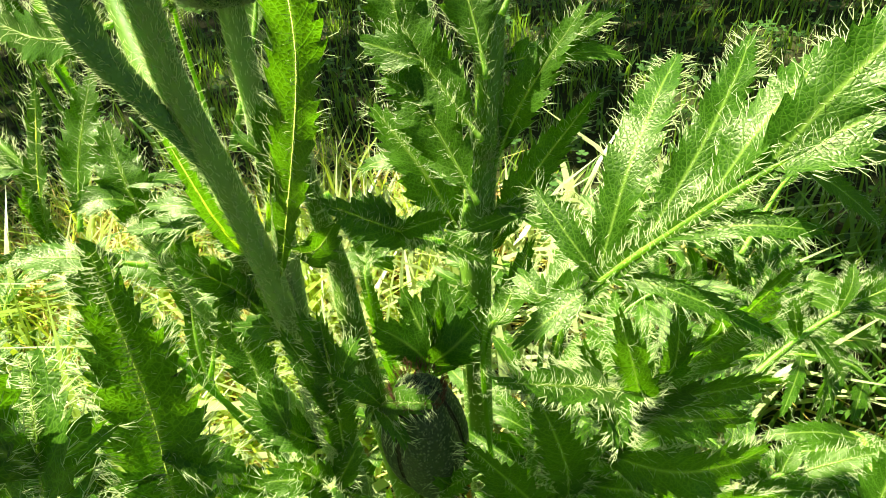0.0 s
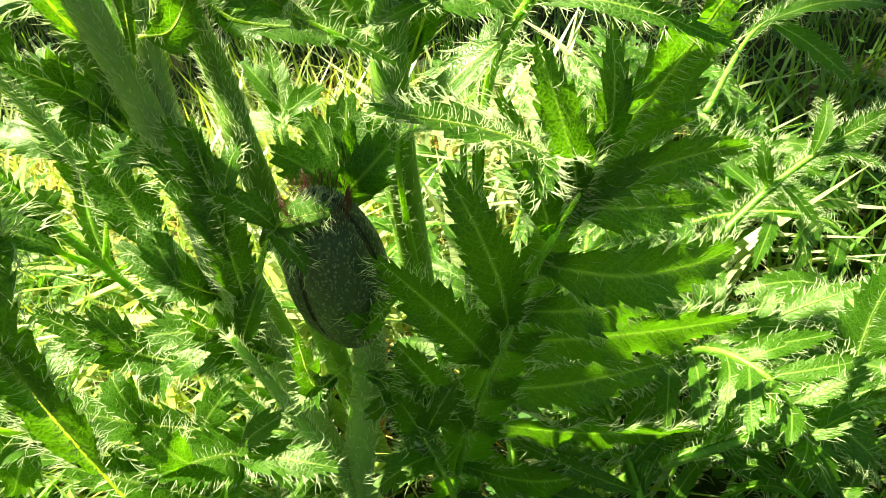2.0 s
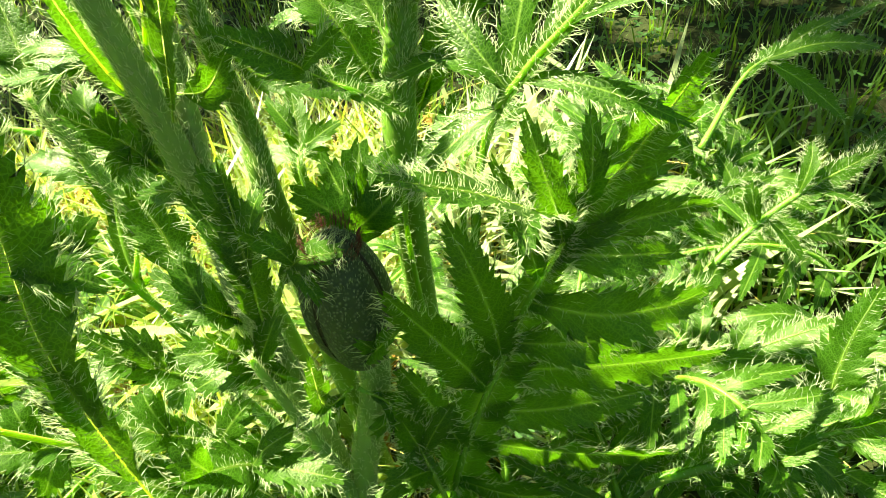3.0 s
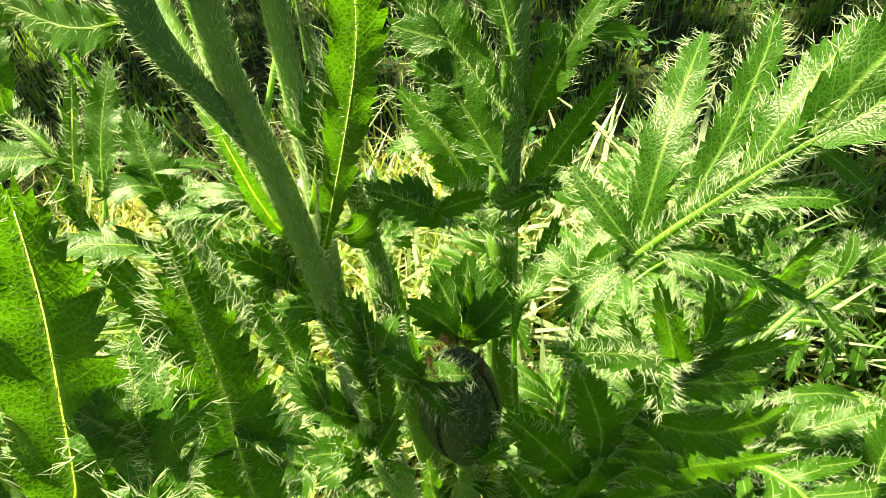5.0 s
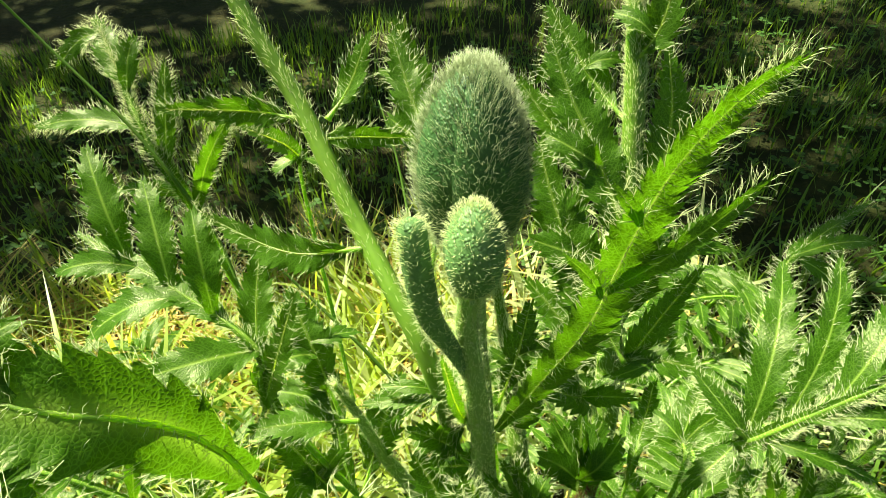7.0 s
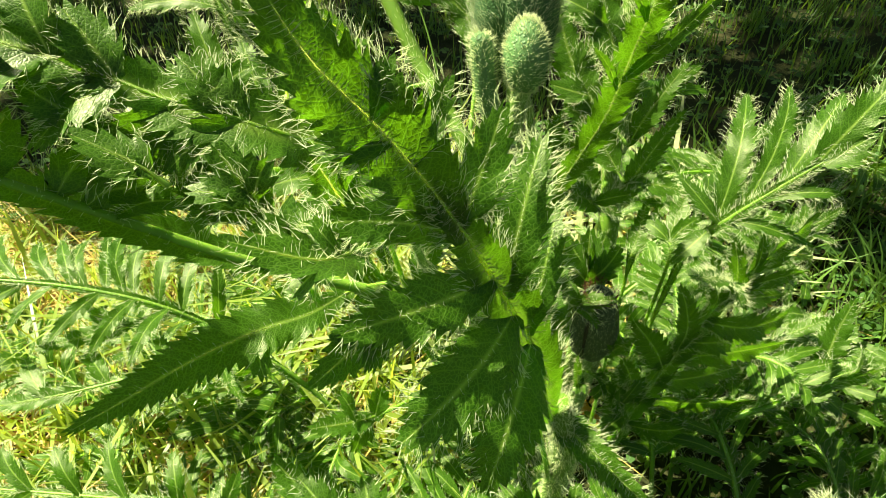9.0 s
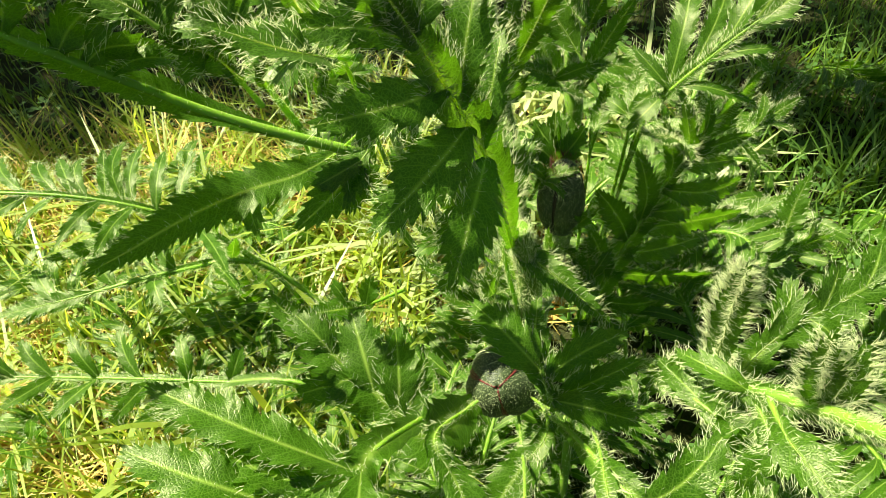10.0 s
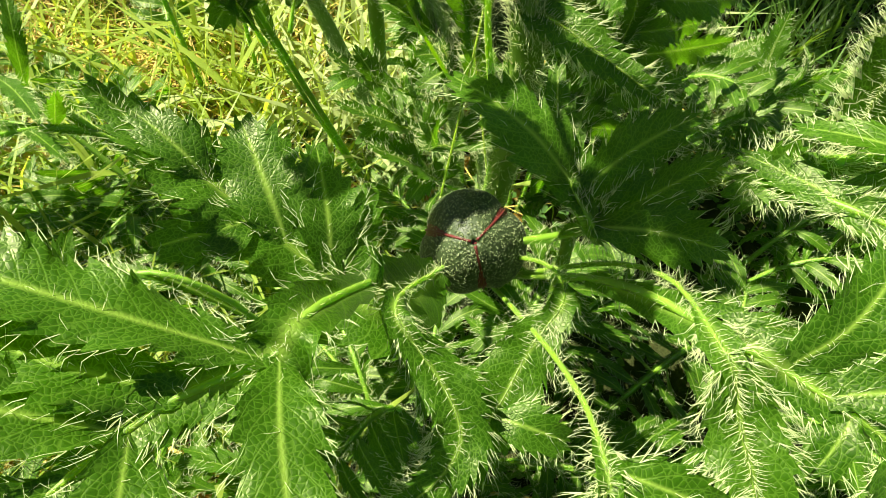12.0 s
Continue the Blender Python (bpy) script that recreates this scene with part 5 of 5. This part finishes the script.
def blades(name, count, place, height, width, mat, seed, label, category, lean=0.5):
    """Many bent blades of grass as one mesh."""
    rng = np.random.default_rng(seed)
    xy = place(rng, count)
    count = len(xy)
    h = rng.uniform(0.5, 1.0, count) * height
    w = rng.uniform(0.6, 1.2, count) * width
    az = rng.random(count) * 6.283
    d = np.stack([np.cos(az), np.sin(az), 0 * az], 1)
    side = np.stack([-np.sin(az), np.cos(az), 0 * az], 1)
    z = np.array([ground_height(x, y) for x, y in xy])
    root = np.column_stack([xy, z - 0.004])
    ln = rng.uniform(0.1, 1.0, count)[:, None] * lean
    rows = []
    for s, ww in ((0, 0.8), (0.35, 1.0), (0.7, 0.7)):
        c = root + np.array([0, 0, 1.0]) * (h * s * (1 - 0.35 * s * ln[:, 0]))[:, None] + d * (h * s * s)[:, None] * ln * 1.3
        rows += [c - side * (w * ww)[:, None], c + side * (w * ww)[:, None] + d * (w * 0.3)[:, None]]
    tip = root + np.array([0, 0, 1.0]) * (h * (1 - 0.35 * ln[:, 0]))[:, None] + d * h[:, None] * ln * 1.3
    v = np.stack(rows + [tip], 1).reshape(-1, 3)
    b = np.arange(count)[:, None] * 7
    f = np.concatenate([b + np.array([[0, 1, 3, 2]]), b + np.array([[2, 3, 5, 4]])]).tolist() + (b + np.array([[4, 5, 6]])).tolist()
    return tagged(new(name, mesh(name, v, f, mat)), label, category, kind="stuff")


def spread(x0, x1, y0, y1, clump=0.5):
    def place(rng, k):
        c = np.column_stack([rng.uniform(x0, x1, max(4, k // 26)), rng.uniform(y0, y1, max(4, k // 26))])
        free = np.column_stack([rng.uniform(x0, x1, k), rng.uniform(y0, y1, k)])
        tuft = c[rng.integers(0, len(c), k)] + rng.normal(0, 0.016, (k, 2))
        xy = np.where(rng.random((k, 1)) < clump, tuft, free)
        bare = ((xy[:, 0] - 0.03) / 0.10) ** 2 + ((xy[:, 1] - 0.10) / 0.12) ** 2 < 1.0
        return xy[~bare]
    return place


ground()
blades("grass", 20000, spread(-1.0, 0.9, -0.15, 1.3), 0.055, 0.0011, GRASS, 5, "short lawn grass growing thinly from dark soil", "grass")
blades("grass", 3000, spread(-0.6, 0.04, 0.02, 0.6), 0.12, 0.0014, SUNLIT_GRASS, 6, "long grass beside the poppies in a sunlit light green", "grass", 0.8)
blades("grass", 420, spread(-0.5, 0.02, 0.03, 0.5), 0.15, 0.0028, SUNLIT_GRASS, 9, "broad pale grass blades leaning over dry litter", "grass", 1.3)
blades("grass", 900, spread(0.26, 0.6, 0.12, 0.5), 0.10, 0.0014, GRASS, 10, "dark grass tufts in the shade beside the poppies", "grass", 0.8)
blades("dry_grass", 4200, spread(-0.7, 0.0, 0.05, 0.6), 0.085, 0.0012, STRAW, 7, "dry straw-coloured grass litter on the soil", "dry grass", 2.2)
blades("grass", 420, spread(-0.06, 0.25, 0.27, 0.5), 0.12, 0.0032, PALE_GRASS, 12, "pale broad grass blades behind the poppies", "grass", 1.2)
blades("dry_grass", 240, spread(-0.06, 0.25, 0.27, 0.5), 0.08, 0.0010, STRAW, 8, "dry grass litter behind the poppies", "dry grass", 2.2)


# ---- lower leaves that fill the clump ----
def filler(count, seed, xr, yr, size, rise, hair_amount):
    rng = np.random.default_rng(seed)
    for _ in range(count):
        x, y = rng.uniform(*xr), rng.uniform(*yr)
        az = rng.random() * 6.283
        d = np.array([math.cos(az), math.sin(az), 0])
        ln = size * rng.uniform(0.7, 1.2)
        top = rise * rng.uniform(0.4, 1.0)
        base = np.array([x, y, ground_height(x, y)])
        pts = [base, base + d * ln * 0.3 + np.array([0, 0, top * 0.8]), base + d * ln * 0.65 + np.array([0, 0, top]), base + d * ln + np.array([0, 0, top * 0.75])]
        p, t = curve_points(pts, 11)
        sd = np.array([-d[1], d[0], 0])
        lobes = []
        for s in np.linspace(0.26, 0.84, 8):
            for sg in (-1, 1):
                at = min(0.9, s + rng.uniform(-0.02, 0.02))
                way = sd * sg * rng.uniform(0.75, 1.0) + d * rng.uniform(0.55, 0.85) + np.array([0, 0, rng.uniform(0.0, 0.3)])
                q = p[int(at * 10)] + way * ln * 0.3 * math.sin(3.0 * s) ** 0.7 * rng.uniform(0.8, 1.1)
                lobes.append((at, *q, rng.uniform(0.0036, 0.0048) * size / 0.12))
        root = tagged(new("poppy_leaf"), "low lobed poppy leaf rising from the base", "leaf", "basal leaves")
        add_leaf(root, pts, lobes, 0.0062 * size / 0.12, 0.78, 0.0018, (d * -0.2 + np.array([0, 0, 1.0]) + rng.normal(0, 0.35, 3)), hair_amount, rng)


filler(46, 21, (-0.36, -0.04), (0.06, 0.42), 0.14, 0.07, 0.45)
filler(15, 22, (0.03, 0.42), (0.27, 0.47), 0.15, 0.10, 0.35)
filler(7, 24, (0.04, 0.26), (0.04, 0.28), 0.13, 0.13, 0.5)
filler(10, 25, (-0.05, 0.05), (0.03, 0.10), 0.13, 0.12, 0.7)
filler(6, 26, (0.08, 0.34), (-0.08, 0.22), 0.13, 0.10, 0.5)
filler(44, 23, (-0.16, 0.24), (-0.12, 0.12), 0.12, 0.08, 0.4)


# ---- unseen tree added to shade the ground behind ----
def unseen_shade_tree():
    """An unseen tree added to cast shade: trunk, limbs and a crown of many small leaves with gaps, between the sun and
    the ground behind.
    """
    rng = np.random.default_rng(91)
    root = tagged(new("tree"), "unseen leafy tree added to shade the ground behind", "tree")
    lean = np.array([SUN.x / SUN.z, SUN.y / SUN.z])
    mid = np.array([-0.1, 1.55]) + lean * 2.2
    foot = mid + np.array([-1.5, 1.2])
    v, f, *_ = tube([(*foot, -0.3), (*(foot + (0.05, -0.05)), 0.9), (*(foot + (0.2, -0.15)), 2.0)], 0.07, 0.04, 14, 10)
    part("trunk", mesh("trunk", v, f, BARK), root)
    for q in range(7):
        tip = mid + np.array([1.2, -0.7 + q * 0.2])
        half = (foot + tip) / 2
        v, f, *_ = tube([(*(foot + (0.15, -0.12)), 1.7), (*half, 2.05 + 0.03 * q), (*tip, 2.15 + 0.03 * q)], 0.022, 0.004, 12, 8)
        part("limb", mesh("limb", v, f, BARK), root)
    k = 36000
    g = np.column_stack([rng.uniform(-1.5, 1.4, k), rng.uniform(0.2, 2.0, k)])
    h = rng.normal(2.2, 0.13, k)
    x, y = g.T
    edge = 0.58 + 0.07 * np.sin(x * 7.0) + 0.04 * np.sin(x * 19.0) - 0.40 * np.clip((x - 0.27) / 0.12, 0, 1)
    gap = np.sin(x * 21 + 2 * y) * np.sin(y * 17 + x * 7)
    keep = (gap < np.where(x > 0.15, 0.5, 0.62)) & (y > edge)
    c = np.column_stack([g + lean * h[:, None], h])[keep]
    k = len(c)
    d, n = unit(rng.normal(size=(k, 3))), unit(rng.normal(size=(k, 3)) + np.array([0, 0, 1.0]))
    s = unit(np.cross(d, n))
    ln, w = rng.uniform(0.03, 0.055, (k, 1)), rng.uniform(0.012, 0.02, (k, 1))
    v = np.stack([c, c + d * ln * 0.45 + s * w, c + d * ln + n * 0.004, c + d * ln * 0.45 - s * w], 1).reshape(-1, 3)
    b = np.arange(k)[:, None] * 4
    part("foliage", mesh("foliage", v, (b + np.array([[0, 1, 2, 3]])).tolist(), GRASS), root)


def clover(count, xr, yr, seed):
    """Small round three-part weed leaves low over the soil, as one mesh."""
    rng = np.random.default_rng(seed)
    k = count * 3
    c = np.column_stack([rng.uniform(*xr, count), rng.uniform(*yr, count), rng.uniform(0.008, 0.03, count)])
    c[:, 2] += [ground_height(x, y) for x, y in c[:, :2]]
    c = np.repeat(c, 3, axis=0)
    az = np.repeat(rng.random(count) * 6.28, 3) + np.tile(np.arange(3) * 2.09, count)
    d = np.stack([np.cos(az), np.sin(az), rng.uniform(-0.3, 0.4, k)], 1)
    s = np.stack([-np.sin(az), np.cos(az), rng.uniform(-0.2, 0.2, k)], 1)
    size = np.repeat(rng.uniform(0.0035, 0.008, count), 3)[:, None]
    v = np.stack([c, c + (0.35 * d + 0.38 * s) * size, c + (0.8 * d + 0.48 * s) * size, c + 1.05 * d * size, c + (0.8 * d - 0.48 * s) * size, c + (0.35 * d - 0.38 * s) * size], 1).reshape(-1, 3)
    b = np.arange(k)[:, None] * 6
    ob = new("clover", mesh("clover", v, (b + np.array([[0, 1, 2, 3, 4, 5]])).tolist(), CLOVER))
    return tagged(ob, "small clover-like weeds low over the soil", "weeds", kind="stuff")


def litter(count, xr, yr, seed):
    """Curled scraps of dead leaf on the soil, as one mesh."""
    rng = np.random.default_rng(seed)
    c = np.column_stack([rng.uniform(*xr, count), rng.uniform(*yr, count), rng.uniform(0.002, 0.012, count)])
    c = c[((c[:, 0] - 0.03) / 0.10) ** 2 + ((c[:, 1] - 0.10) / 0.12) ** 2 > 1.0]
    count = len(c)
    c[:, 2] += [ground_height(x, y) for x, y in c[:, :2]]
    d, s = unit(rng.normal(size=(count, 3)) * np.array([1, 1, 0.3])), unit(rng.normal(size=(count, 3)) * np.array([1, 1, 0.3]))
    up = np.array([0, 0, 1.0])
    w = rng.uniform(0.004, 0.011, (count, 1))
    v = np.stack([c - d * w, c - s * w * 0.6 + up * w * 0.3, c + d * w * 1.1 + up * w * rng.uniform(-0.2, 0.6, (count, 1)), c + s * w * 0.6 + up * w * 0.25], 1).reshape(-1, 3)
    b = np.arange(count)[:, None] * 4
    ob = new("leaf_litter", mesh("leaf_litter", v, np.concatenate([b + np.array([[0, 1, 2]]), b + np.array([[0, 2, 3]])]).tolist(), DEAD))
    return tagged(ob, "curled orange-brown dead leaf scraps on soil", "leaf litter", kind="stuff")


DEAD = soft_material("dead_leaf", (0.36, 0.17, 0.025), (0.60, 0.38, 0.08), 70.0, 0.6, 0.25, (0.6, 0.35, 0.05), 0.3)
litter(4200, (-0.6, 0.1), (0.02, 0.6), 33)
clover(2600, (-0.6, 0.7), (0.3, 1.1), 31)
clover(500, (-0.15, 0.27), (-0.14, 0.29), 35)
clover(700, (0.26, 0.6), (0.12, 0.5), 37)
BARK = soft_material("bark", (0.08, 0.06, 0.04), (0.16, 0.12, 0.08), 60.0, 0.8)
unseen_shade_tree()


# ---- single grass stalks ----
def stalk(ctrl, r, label):
    v, f, *_ = tube(ctrl, r, r * 0.5, 24, 6)
    ob = new("grass_stalk", mesh("grass_stalk", v, f, GRASS))
    return tagged(ob, label, "grass stalk", "grass stalks")


stalk([(-0.0983, 0.3162, 0.2184), (-0.1087, 0.3231, 0.2409), (-0.1177, 0.3256, 0.2886), (-0.1373, 0.3402, 0.3195), (-0.1694, 0.3589, 0.3544), (-0.1856, 0.3655, 0.3763)], 0.0011, "dark green grass stalk leaning across the poppies")
stalk([(-0.1054, 0.3241, 0.2195), (-0.1141, 0.3407, 0.2454), (-0.1231, 0.349, 0.262), (-0.1423, 0.3689, 0.2913)], 0.0009, "dark green grass stalk leaning across the poppies")
stalk([(-0.0162, 0.2883, 0.1598), (-0.0444, 0.3061, 0.1939), (-0.0693, 0.3221, 0.2186), (-0.0851, 0.3312, 0.2358)], 0.0012, "bright green grass stalk among the leaves")
stalk([(-0.0123, 0.3549, 0.2361), (-0.0176, 0.3841, 0.2649), (-0.0255, 0.4084, 0.2884)], 0.0009, "thin lit grass stalk against dark ground")
